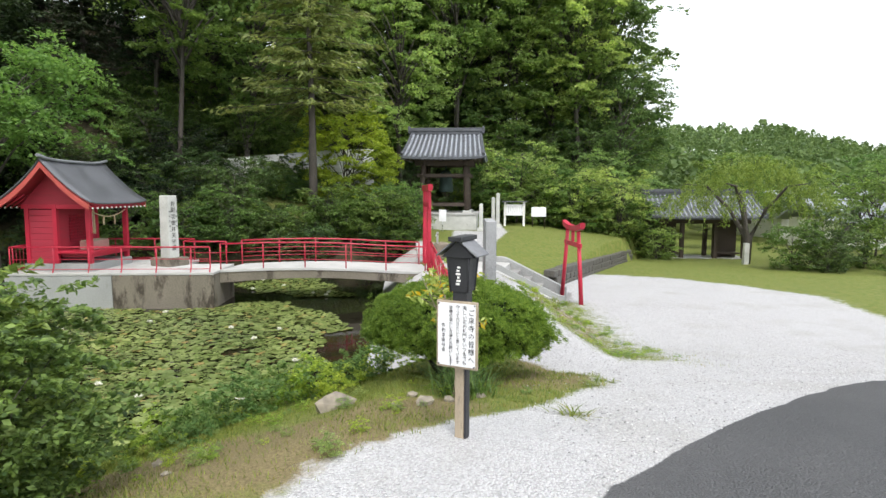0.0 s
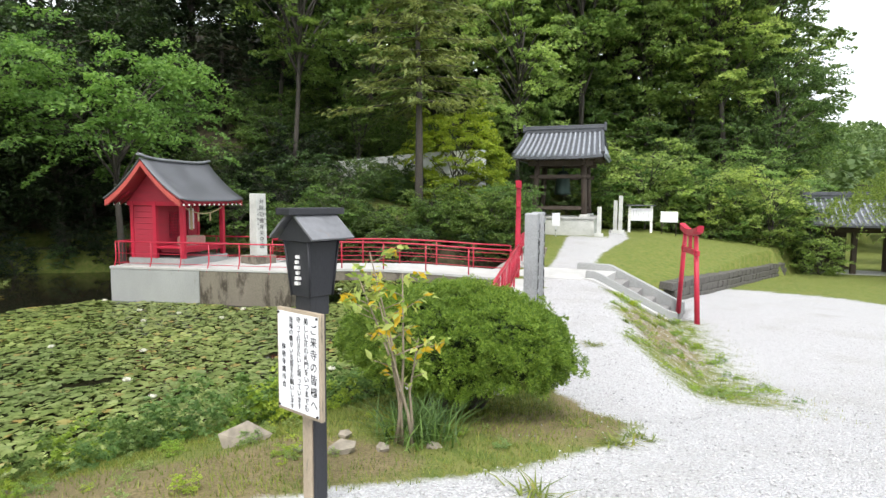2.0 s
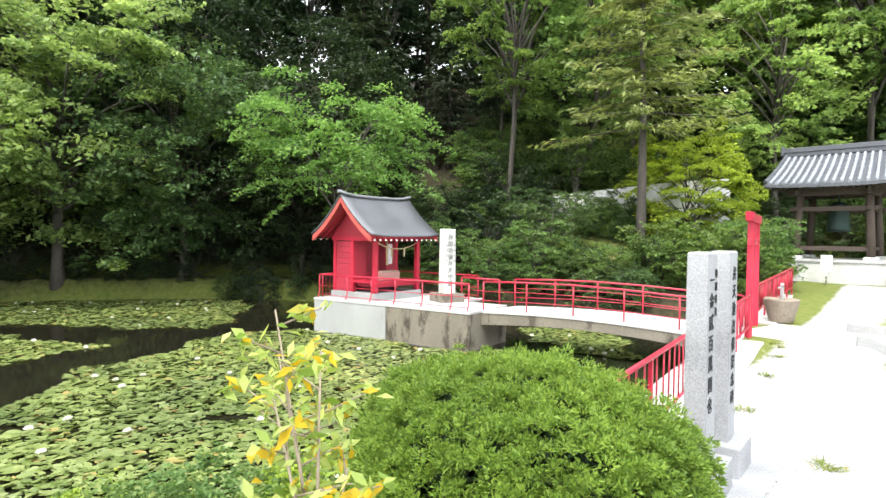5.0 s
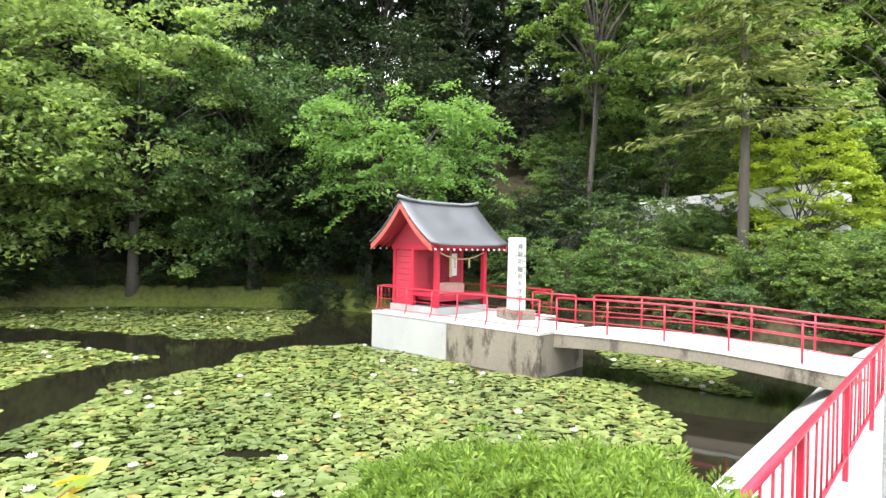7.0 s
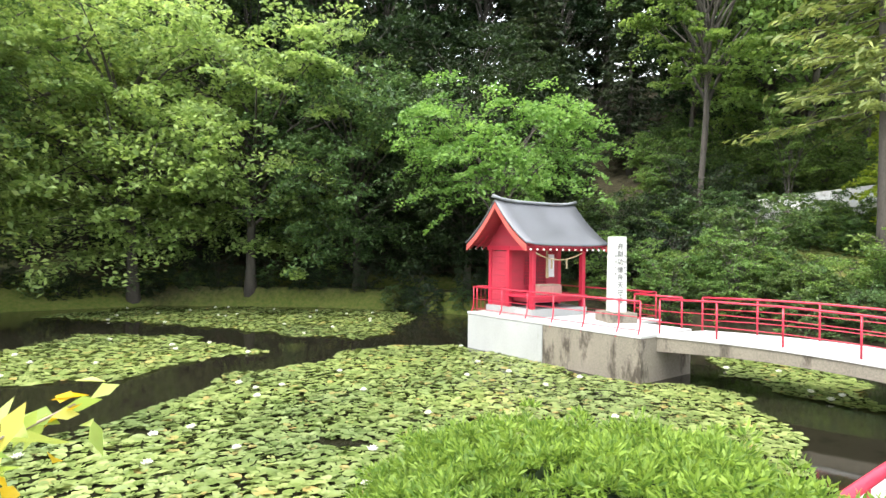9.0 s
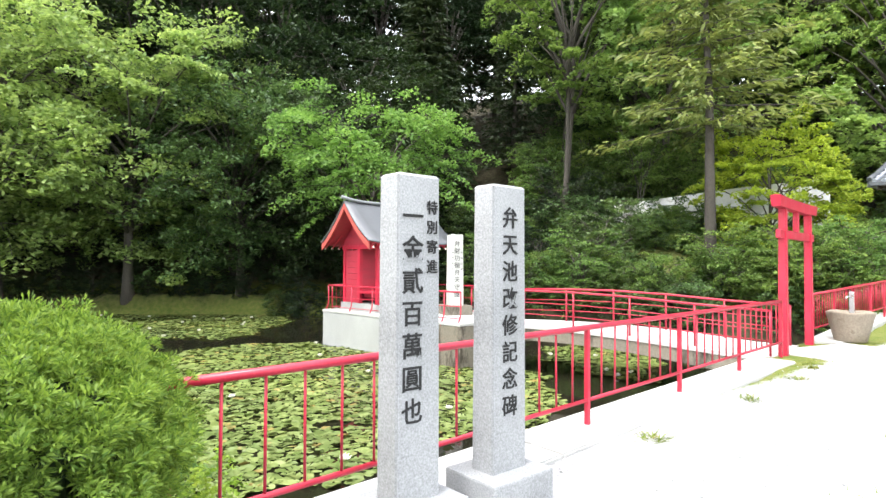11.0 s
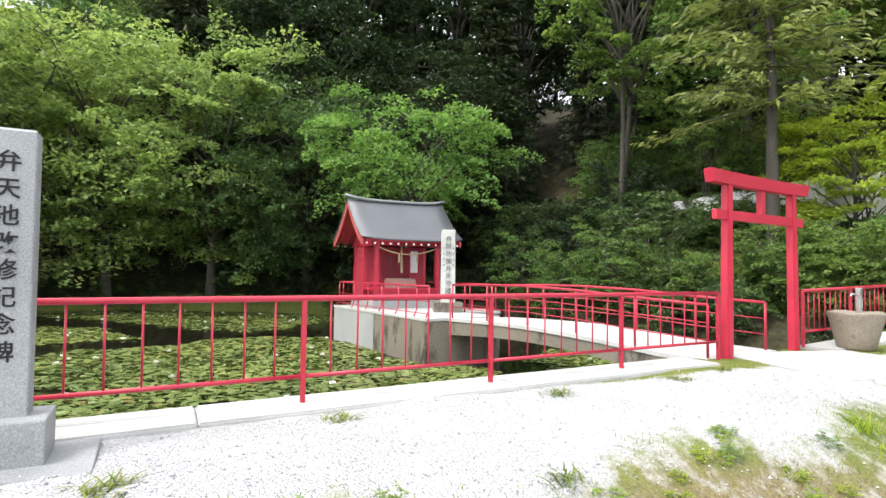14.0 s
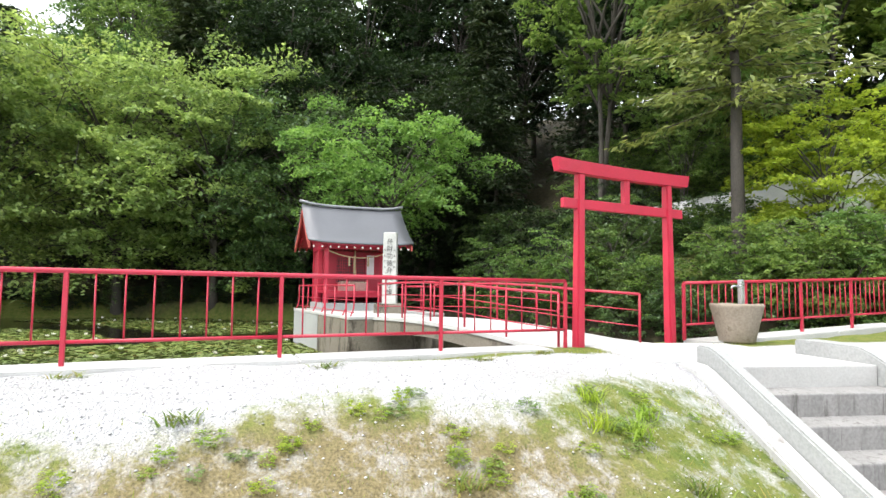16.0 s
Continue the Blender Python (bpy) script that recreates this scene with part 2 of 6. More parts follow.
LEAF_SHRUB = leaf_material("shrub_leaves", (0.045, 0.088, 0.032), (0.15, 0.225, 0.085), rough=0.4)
LEAF_WILD = leaf_material("wild_shrub_leaves", (0.055, 0.10, 0.03), (0.24, 0.33, 0.09), rough=0.45, through_light=0.4)
LEAF_NEEDLE = leaf_material("yew_needles", (0.09, 0.16, 0.024), (0.31, 0.40, 0.07), rough=0.5, through_light=0.4)
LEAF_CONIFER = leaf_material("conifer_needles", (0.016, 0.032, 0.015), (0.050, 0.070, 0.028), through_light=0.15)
LEAF_VARIEGATED = leaf_material("variegated_leaves", (0.20, 0.29, 0.04), (0.62, 0.62, 0.20), through_light=0.45, autumn=(0.70, 0.42, 0.02), autumn_from=0.72)
LEAF_WILLOW = leaf_material("willow_leaves", (0.12, 0.19, 0.045), (0.25, 0.33, 0.09), through_light=0.45)
BLADE = leaf_material("grass_blades", (0.09, 0.14, 0.025), (0.26, 0.30, 0.07), through_light=0.35, autumn=(0.30, 0.26, 0.09), autumn_from=0.86)
PAD = leaf_material("lily_pads", (0.10, 0.14, 0.04), (0.22, 0.265, 0.105), rough=0.24, through_light=0.1, autumn=(0.27, 0.21, 0.08), autumn_from=0.94)
PETAL = surface("white_petals", (0.75, 0.74, 0.62), (0.85, 0.84, 0.76), 0.5, 30, 5, 0.05)

WATER, wnn, wll, wp = nodes_of("dark_pond_water")
wp.inputs["Base Color"].default_value = (0.012, 0.011, 0.007, 1)
wp.inputs["Roughness"].default_value = 0.06
wp.inputs["IOR"].default_value = 1.33
wrip = noise_node(wnn, wll, 2.2, 3)
wb = wnn.new("ShaderNodeBump")
wb.inputs["Strength"].default_value, wb.inputs["Distance"].default_value = 0.05, 0.02
wll.new(wrip.outputs["Fac"], wb.inputs["Height"])
wll.new(wb.outputs["Normal"], wp.inputs["Normal"])

# ---- the lie of the land ----
WATER_Z = -0.937
POND = [(-1.25, 8.4), (-1.25, 7.7), (-1.9, 6.9), (-2.6, 6.1), (-3.3, 5.0), (-4.2, 3.9), (-5.5, 2.8), (-9, 1.6), (-16, 0.6), (-22, 2.5), (-22.5, 7), (-19.5, 12),
        (-17, 14.6), (-13.5, 16.4), (-10, 17.4), (-6.5, 18.2), (-3.4, 19.6), (-2.0, 20.6), (-1.7, 16.5), (-1.5, 13), (-1.3, 10)]
FOOT = [(-60, -30), (-34, -6), (-25, 4), (-21.3, 12), (-17.8, 16.2), (-13.6, 18.0), (-10, 18.8), (-6.2, 19.8), (-3.6, 22.5), (-3.2, 27.5), (0, 30.5), (5, 31.0), (9.5, 30.2), (12, 34), (15, 44), (24, 62), (40, 90)]


def to_line(x, y, pts, closed):
    """Distance to a polyline, and on which side of it: left is positive."""
    best, side = np.full(x.shape, 1e9), np.zeros(x.shape)
    for (ax, ay), (bx, by) in zip(pts, pts[1:] + pts[:1] if closed else pts[1:]):
        dx, dy = bx - ax, by - ay
        t = np.clip(((x - ax) * dx + (y - ay) * dy) / (dx * dx + dy * dy), 0, 1)
        d = np.hypot(x - ax - t * dx, y - ay - t * dy)
        s = np.sign(dx * (y - ay) - dy * (x - ax))
        near = d < best
        best, side = np.where(near, d, best), np.where(near, s, side)
    return best, side


def inside(x, y, pts):
    hit = np.zeros(x.shape, bool)
    for (ax, ay), (bx, by) in zip(pts, pts[1:] + pts[:1]):
        if ay != by:
            hit ^= ((ay > y) != (by > y)) & (x < (bx - ax) * (y - ay) / (by - ay) + ax)
    return hit


def smooth(a, b, v):
    t = np.clip((v - a) / (b - a), 0, 1)
    return t * t * (3 - 2 * t)


def fence_x(y):
    return 0.1 - 0.097 * (y - 9.27)


def ridge_edge(y):
    return np.interp(y, [5, 7, 9.3, 13, 14.2, 16.2, 17.5, 20, 25], [2.0, 1.75, 1.55, 1.35, 1.0, 0.85, 0.9, 1.6, 3.2])


def waves(x, y, k, s):
    return np.sin(k * x + 1.3 * s) * np.sin(k * 0.83 * y + s) + 0.5 * np.sin(k * 2.1 * x - k * 1.7 * y + 2.1 * s)


def height(x, y):
    x, y = np.asarray(x, float), np.asarray(y, float)
    low = np.interp(y, [-60, 0, 3.3, 5, 7, 9, 10.4, 15, 25, 31, 45, 120], [0.3, 0.22, 0.2, -0.03, -0.42, -0.82, -0.98, -1.0, -1.4, -1.7, -2.0, -2.4])
    top = np.interp(y, [4, 6, 16, 19, 22, 25, 30], [-0.12, -0.235, -0.25, -0.2, -0.05, 0.1, 0.2])
    edge = ridge_edge(y)
    # the raised path, its bank, and the grass mound with its retaining wall
    steep = np.interp(y, [5, 9, 14, 16.5, 18, 22, 30], [0.3, 0.62, 0.55, 0.6, 0.28, 0.16, 0.12])
    drop = np.maximum(0, x - edge)
    soft_drop = np.where(drop < 0.4, drop * drop / 0.8, drop - 0.2)
    bank = top - steep * soft_drop
    wall_x = 3.05 + (y - 17.0) * 0.49
    bank = np.where((y > 16.6) & (x > wall_x), -9, bank)
    z = np.where(y > 4.5, np.maximum(low, bank), low)
    z = np.where((x < edge) & (y > 6) & (y < 31), top, z)
    z = z + 0.012 * waves(x, y, 2.3, 1.0) + 0.006 * waves(x, y, 7.0, 2.0)
    # cut for the stairs
    sx, sy = (x - 1.07) * 0.978 - (y - 14.22) * 0.208, (x - 1.07) * 0.208 + (y - 14.22) * 0.978
    z = np.where((sx > -0.3) & (sx < 1.95) & (sy > 0.05) & (sy < 1.88), np.minimum(z, -0.40 - 0.5 * np.maximum(0, sx)), z)
    # the pond and its banks
    d, _ = to_line(x, y, POND, True)
    wet = inside(x, y, POND)
    shore = WATER_Z - 0.02 + 0.02 * np.sin(3 * x) + d * np.interp(y, [5.0, 7.2, 8.0], [0.36, 0.42, 1.2]) * np.where(x < -6, 1.6, 1.0)
    z = np.where((y > 7.0) & (y < 20.4) & (x < -0.12 - 0.097 * (y - 9.27)) & (x > -3.0), np.minimum(z, WATER_Z - 0.3), z)
    z = np.where(wet, WATER_Z - 0.06 - 0.5 * smooth(0, 1.2, d), np.minimum(z, shore))
    # the wooded hill
    d2, s2 = to_line(x, y, FOOT, False)
    up = np.where(s2 > 0, d2, 0)
    rise = 0.62 * np.maximum(0, up - 0.2) - 0.010 * np.maximum(0, up - 12) ** 2 * (up < 40)
    rise = np.minimum(rise, 15 + 0.04 * up)
    rise = rise * np.interp(y, [46, 72], [1.0, 0.45])
    z = np.where(s2 > 0, np.maximum(z, WATER_Z + 0.45) + rise + 0.25 * smooth(1, 6, up) * waves(x, y, 0.5, 3.0), z)
    # far ridge beyond the valley
    far = smooth(70, 190, np.hypot(x - 10, y)) * (np.interp(np.degrees(np.arctan2(x, np.maximum(y, 1))), [-40, 5, 20, 38, 60], [16, 24, 24, 6, 4]) + 1.2 * np.sin(0.05 * x + 0.02 * y)) * smooth(20, 70, y + 0.35 * np.abs(x))
    return z + far * np.where(s2 > 0, 0.25, 1.0)


def spread(*spans):
    out = []
    for a, b, step in spans:
        out += list(np.arange(a, b, step))
    return np.array(out + [spans[-1][1]])


gx = spread((-260, -60, 10), (-60, -24, 2.0), (-24, -6, 0.5), (-6, 8, 0.11), (8, 26, 0.5), (26, 70, 3), (70, 420, 14))
gy = spread((-120, -20, 10), (-20, -4, 1.0), (-4, 20, 0.11), (20, 36, 0.4), (36, 90, 2.5), (90, 460, 12))
GX, GY = np.meshgrid(gx, gy)
GZ = height(GX, GY)
ii = np.arange(GX.size).reshape(GX.shape)
quads = np.stack([ii[:-1, :-1], ii[:-1, 1:], ii[1:, 1:], ii[1:, :-1]], -1).reshape(-1, 4)
ground_me = array_mesh("ground", np.stack([GX, GY, GZ], -1).reshape(-1, 3), quads, True)


# what lies where on the ground: gravel, road, bare soil
def gravel_amount(x, y):
    left = np.interp(y, [-10, 2.2, 2.9, 3.3, 3.6, 4.1, 4.9, 5.5, 6.1, 7.1, 8, 40], [-0.9, -0.65, -0.35, 0.05, 0.35, 0.95, 1.6, 1.75, 1.4, 0.65, 0.2, 0.0])
    plain = smooth(-0.18, 0.18, x - left)
    edge = ridge_edge(y)
    weedy = smooth(-0.1, 0.5, x - edge + 0.15 * np.sin(3 * y)) * smooth(4.3, 2.75, x) * smooth(6.6, 8.2, y + 0.5 * (x - 2)) * smooth(14.2, 13.6, y - 0.1 * x)
    out = plain * (1 - 0.76 * weedy)
    out *= 1 - smooth(0, 0.4, y - 16.2) * smooth(-0.1, 0.3, x - np.interp(y, [16, 20, 24], [0.95, 1.3, 2.2])) * smooth(0.2, -0.2, x - (3.3 + (y - 17.0) * 0.49))
    right = np.interp(y, [0, 6, 10, 12, 15.2, 18, 19.5, 30], [40, 22, 10.8, 9.6, 9.9, 8.9, 7.7, 7.0])
    out *= smooth(0.5, -0.5, x - right)
    out *= smooth(0.8, -0.8, y - np.interp(x, [0, 1.6, 2.0, 5, 7.8, 9.8, 20], [24.6, 24.2, 40, 20.7, 19.7, 16.5, 12]))
    return out


def road_amount(x, y):
    edge = np.interp(x, [-6, 1.2, 2.05, 3.3, 4.9, 7.4, 12, 30], [1.6, 2.75, 3.55, 4.7, 5.75, 6.7, 7.4, 8.0])
    return smooth(0.06, -0.06, y - edge) * smooth(-0.1, 0.1, x - np.interp(y, [-10, 2.0, 2.8], [-0.6, 0.75, 1.2]))


def bare_amount(x, y):
    spot = 1.15 * np.exp(-(((x + 1.1) / 1.3) ** 2 + ((y - 3.2) / 0.65) ** 2)) + 0.8 * np.exp(-(((x - 1.5) / 0.5) ** 2 + ((y - 6.3) / 0.7) ** 2)) + 0.75 * np.exp(-(((x - 2.4) / 0.7) ** 2 + ((y - 11.0) / 2.0) ** 2))
    spot = spot + 0.8 * np.exp(-(((x - 0.1) / 0.5) ** 2 + ((y - 4.05) / 0.35) ** 2)) + 0.85 * np.exp(-(((x - 1.1) / 0.5) ** 2 + ((y - 5.2) / 0.5) ** 2)) + 0.7 * np.exp(-(((x + 2.0) / 0.6) ** 2 + ((y - 3.7) / 0.4) ** 2))
    return np.clip(spot, 0, 1)


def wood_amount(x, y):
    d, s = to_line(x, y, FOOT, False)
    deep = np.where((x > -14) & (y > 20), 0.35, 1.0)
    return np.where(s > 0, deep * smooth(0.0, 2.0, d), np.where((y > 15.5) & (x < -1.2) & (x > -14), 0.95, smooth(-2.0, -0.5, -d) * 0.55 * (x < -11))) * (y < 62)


for name, fn in (("gravel", gravel_amount), ("road", road_amount), ("bare", bare_amount), ("wood", wood_amount)):
    at = ground_me.attributes.new(name, "FLOAT", "POINT")
    at.data.foreach_set("value", fn(GX, GY).astype(np.float32).ravel())

GROUND, n, l, p = nodes_of("grass_gravel_and_road")


def masked(name, wobble, lo, hi):
    a = n.new("ShaderNodeAttribute")
    a.attribute_name = name
    nz = noise_node(n, l, 5.0, 9, rough=0.75)
    add = n.new("ShaderNodeMath")
    add.operation = "MULTIPLY_ADD"
    l.new(nz.outputs["Fac"], add.inputs[0])
    add.inputs[1].default_value = wobble
    l.new(a.outputs["Fac"], add.inputs[2])
    rng_node = n.new("ShaderNodeMapRange")
    rng_node.inputs["From Min"].default_value, rng_node.inputs["From Max"].default_value = lo, hi
    l.new(add.outputs[0], rng_node.inputs["Value"])
    return rng_node.outputs["Result"]


g_fine, g_mid, g_wide = noise_node(n, l, 60, 8), noise_node(n, l, 7, 6), noise_node(n, l, 0.9, 5)
grass = mix_rgb(n, l, 0.5, ramp(n, l, g_fine.outputs["Fac"], [(0.3, (0.045, 0.07, 0.012)), (0.7, (0.16, 0.20, 0.04))]).outputs["Color"],
                ramp(n, l, g_mid.outputs["Fac"], [(0.33, (0.085, 0.14, 0.025)), (0.5, (0.17, 0.19, 0.045)), (0.66, (0.235, 0.22, 0.075))]).outputs["Color"])
soil = ramp(n, l, g_fine.outputs["Fac"], [(0.3, (0.11, 0.088, 0.046)), (0.7, (0.255, 0.21, 0.105))]).outputs["Color"]
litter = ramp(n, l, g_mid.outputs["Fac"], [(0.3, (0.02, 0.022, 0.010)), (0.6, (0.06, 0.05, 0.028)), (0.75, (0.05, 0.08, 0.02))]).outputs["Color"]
vor = n.new("ShaderNodeTexVoronoi")
vor.inputs["Scale"].default_value = 75
l.new(noise_node(n, l, 1, 0).inputs["Vector"].links[0].from_socket, vor.inputs["Vector"])
vor.inputs["Randomness"].default_value = 1.0
stone_tone = ramp(n, l, vor.outputs["Color"], [(0.0, (0.38, 0.38, 0.39)), (0.45, (0.51, 0.51, 0.525)), (1.0, (0.62, 0.62, 0.635))]).outputs["Color"]
gravel_col = mix_rgb(n, l, ramp(n, l, vor.outputs["Distance"], [(0.4, (0, 0, 0)), (0.85, (0.34, 0.34, 0.34))]).outputs["Color"], stone_tone, (0.27, 0.265, 0.255))
gravel_col = mix_rgb(n, l, ramp(n, l, g_wide.outputs["Fac"], [(0.52, (0, 0, 0)), (0.72, (0.4, 0.4, 0.4))]).outputs["Color"], gravel_col, (0.34, 0.33, 0.30))
tar = ramp(n, l, noise_node(n, l, 160, 5).outputs["Fac"], [(0.3, (0.062, 0.064, 0.068)), (0.62, (0.105, 0.108, 0.114)), (0.75, (0.22, 0.22, 0.23))]).outputs["Color"]
tar = mix_rgb(n, l, ramp(n, l, g_wide.outputs["Fac"], [(0.4, (0, 0, 0)), (0.7, (0.35, 0.35, 0.35))]).outputs["Color"], tar, (0.13, 0.13, 0.135))
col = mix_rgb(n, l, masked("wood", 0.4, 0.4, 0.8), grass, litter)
col = mix_rgb(n, l, masked("bare", 0.8, 0.62, 0.9), col, soil)
m_gravel = masked("gravel", 1.6, 1.02, 1.42)
col = mix_rgb(n, l, m_gravel, col, gravel_col)
m_road = masked("road", 0.5, 0.68, 0.8)
col = mix_rgb(n, l, m_road, col, tar)
l.new(col, p.inputs["Base Color"])
p.inputs["Roughness"].default_value = 0.92
p.inputs["Specular IOR Level"].default_value = 0.25
bh = mix_rgb(n, l, m_gravel, g_fine.outputs["Fac"], mix_rgb(n, l, 1.0, (1, 1, 1), vor.outputs["Distance"], "SUBTRACT"))
bp = n.new("ShaderNodeBump")
bp.inputs["Strength"].default_value, bp.inputs["Distance"].default_value = 0.8, 0.03
l.new(bh, bp.inputs["Height"])
l.new(bp.outputs["Normal"], p.inputs["Normal"])
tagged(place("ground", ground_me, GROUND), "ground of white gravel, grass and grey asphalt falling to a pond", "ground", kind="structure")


def gz(x, y):
    return float(height(np.array([x]), np.array([y]))[0])


def on(x, y, turn=0.0, sink=0.0):
    return pose(x, y, gz(x, y) - sink, 0, 0, turn)


# ---- pond ----
water_bm = bmesh.new()
bmesh.ops.create_grid(water_bm, x_segments=60, y_segments=60, size=0.5, matrix=Matrix.LocRotScale((-12.0, 10.5, WATER_Z), None, (24, 25, 1)))
tagged(part("water", water_bm, WATER), "dark still pond water with reflections of the trees", "pond", kind="structure")

# sloping concrete lining below the railing
lining = bmesh.new()
rows = []
for y in np.arange(6.6, 21.2, 0.6):
    ux = fence_x(y) - 0.22
    rows.append([lining.verts.new(v) for v in ((ux, y, -0.262), (ux - 0.15, y, -0.33), (ux - 1.5, y, WATER_Z - 0.35), (ux - 1.5, y, WATER_Z - 0.6), (ux, y, WATER_Z - 0.6))])
for a, b in zip(rows, rows[1:]):
    for k in range(4):
        lining.faces.new((a[k], b[k], b[k + 1], a[k + 1]))
tagged(part("pond_lining", lining, CONCRETE), "sloping stained concrete lining along the pond edge", "pond lining", kind="structure")

kerb = bmesh.new()
for y0, y1 in ((6.2, 8.6), (8.6, 11.0), (11.0, 13.62), (16.0, 18.6), (18.6, 21.2)):
    a, b = fence_x(y0), fence_x(y1)
    dz0, dz1 = np.interp([y0, y1], [0, 16, 21.2], [-0.215, -0.215, -0.05])
    vs = [kerb.verts.new(v) for v in ((a - 0.24, y0, dz0 - 0.4), (a + 0.26, y0, dz0 - 0.4), (a + 0.26, y0, dz0), (a - 0.24, y0, dz0), (b - 0.24, y1 - 0.006, dz1 - 0.4), (b + 0.26, y1 - 0.006, dz1 - 0.4), (b + 0.26, y1 - 0.006, dz1), (b - 0.24, y1 - 0.006, dz1))]
    for f in ((0, 1, 2, 3), (4, 7, 6, 5), (0, 4, 5, 1), (1, 5, 6, 2), (2, 6, 7, 3), (3, 7, 4, 0)):
        kerb.faces.new([vs[i] for i in f])
bmesh.ops.recalc_face_normals(kerb, faces=kerb.faces)
bmesh.ops.bevel(kerb, geom=list(kerb.edges), offset=0.012, segments=2, affect="EDGES")
tagged(part("kerb", kerb, DECK), "pale concrete kerb under the red railing", "kerb", kind="structure")


# ---- island, bridge ----
AX = math.degrees(math.atan2(12.51 - 12.05, 4.43))
island = thing("island", pose(-9.59, 12.05, -0.115, 0, 0, AX), "concrete island in the pond, newer pale part and older stained part", "island", kind="structure")
D = WATER_Z - 0.6 + 0.115
bm = bmesh.new()
box(bm, (0, 0, D), (2.255, 2.55, -0.06), 0.012)
part("new_block", bm, CONCRETE_NEW, island, "pale newer concrete block")
bm = bmesh.new()
box(bm, (2.262, 0.004, D), (4.455, 1.6, -0.06), 0.012)
box(bm, (2.262, 1.6, D), (3.3, 2.5, -0.06), 0.012)
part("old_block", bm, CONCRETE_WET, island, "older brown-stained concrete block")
bm = bmesh.new()
box(bm, (-0.012, -0.012, -0.058), (2.255, 2.56, 0.0), 0.01)
box(bm, (2.259, -0.008, -0.058), (4.467, 1.61, -0.002), 0.01)
box(bm, (2.259, 1.614, -0.058), (3.31, 2.51, -0.002), 0.01)
part("deck", bm, DECK, island, "pale worn concrete top")

BR_A, BR_B = [Vector((-5.22, 12.98, 0)), Vector((-5.1, 14.2, 0))], [Vector((-0.42, 13.86, 0)), Vector((-0.66, 15.36, 0))]


def deck_z(t):
    return -0.125 + 0.07 * math.sin(math.pi * min(1, t * 1.15)) - 0.115 * t


bridge = thing("bridge", pose(0, 0, 0), "low arched concrete footbridge to the island", "bridge", kind="structure")
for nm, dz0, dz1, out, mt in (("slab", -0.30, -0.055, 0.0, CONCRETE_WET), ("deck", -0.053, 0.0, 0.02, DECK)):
    bm = bmesh.new()
    rows = []
    for k in range(17):
        t = k / 16
        a, b = BR_A[0].lerp(BR_B[0], t), BR_A[1].lerp(BR_B[1], t)
        w = (a - b).normalized() * out
        z = deck_z(t)
        low = dz0 if nm == "deck" else dz0 + 0.06 * math.sin(math.pi * t)
        rows.append([bm.verts.new((q.x, q.y, zz)) for q, zz in ((a + w, z + low), (b - w, z + low), (b - w, z + dz1), (a + w, z + dz1))])
    for a, b in zip(rows, rows[1:]):
        for k in range(4):
            bm.faces.new((a[k], a[(k + 1) % 4], b[(k + 1) % 4], b[k]))
    bm.faces.new(rows[0][::-1]), bm.faces.new(rows[-1])
    bmesh.ops.recalc_face_normals(bm, faces=bm.faces)
    part(nm, bm, mt, bridge)


# ---- railings ----
POST_ME = {}


def shared(key, make, material):
    if key not in POST_ME:
        bm = make()
        me = bpy.data.meshes.new(key)
        bm.to_mesh(me)
        bm.free()
        me.materials.append(material)
        POST_ME[key] = me
    return POST_ME[key]


def picket_fence(name, posts, tall, label, between=7):
    """A railing of welded bars: posts at the given feet, a thick top rail, a lower rail and upright bars."""
    base = Vector(posts[0])
    t = thing(name, Matrix.Translation(base), label, "railing", "red railings along the pond")
    feet = [Vector(q) - base for q in posts]
    up = Vector((0, 0, tall))
    for q in feet:
        ob = place("post", shared("rail_post%.2f" % tall, lambda: boxes(((-0.017, -0.017, -0.02), (0.017, 0.017, tall - 0.01)), bevel=0.004), RED_RAIL), None, t)
        ob.location = q
    part("top_rail", tube(bmesh.new(), [q + up for q in feet], 0.021, 10), RED_RAIL, t)
    low = Vector((0, 0, tall * 0.25))
    for a, b in zip(feet, feet[1:]):
        part("lower_rail", bar(a + low, b + low, 0.015), RED_RAIL, t)
        for k in range(1, between + 1):
            q = a.lerp(b, k / (between + 1))
            ob = place("baluster", shared("baluster%.2f" % tall, lambda: bar((0, 0, 0.25 * tall), (0, 0, tall), 0.0075, 6), RED_RAIL), None, t)
            ob.location = q
            ob.rotation_euler = (random.uniform(-0.01, 0.01), random.uniform(-0.01, 0.01), 0)
    return t


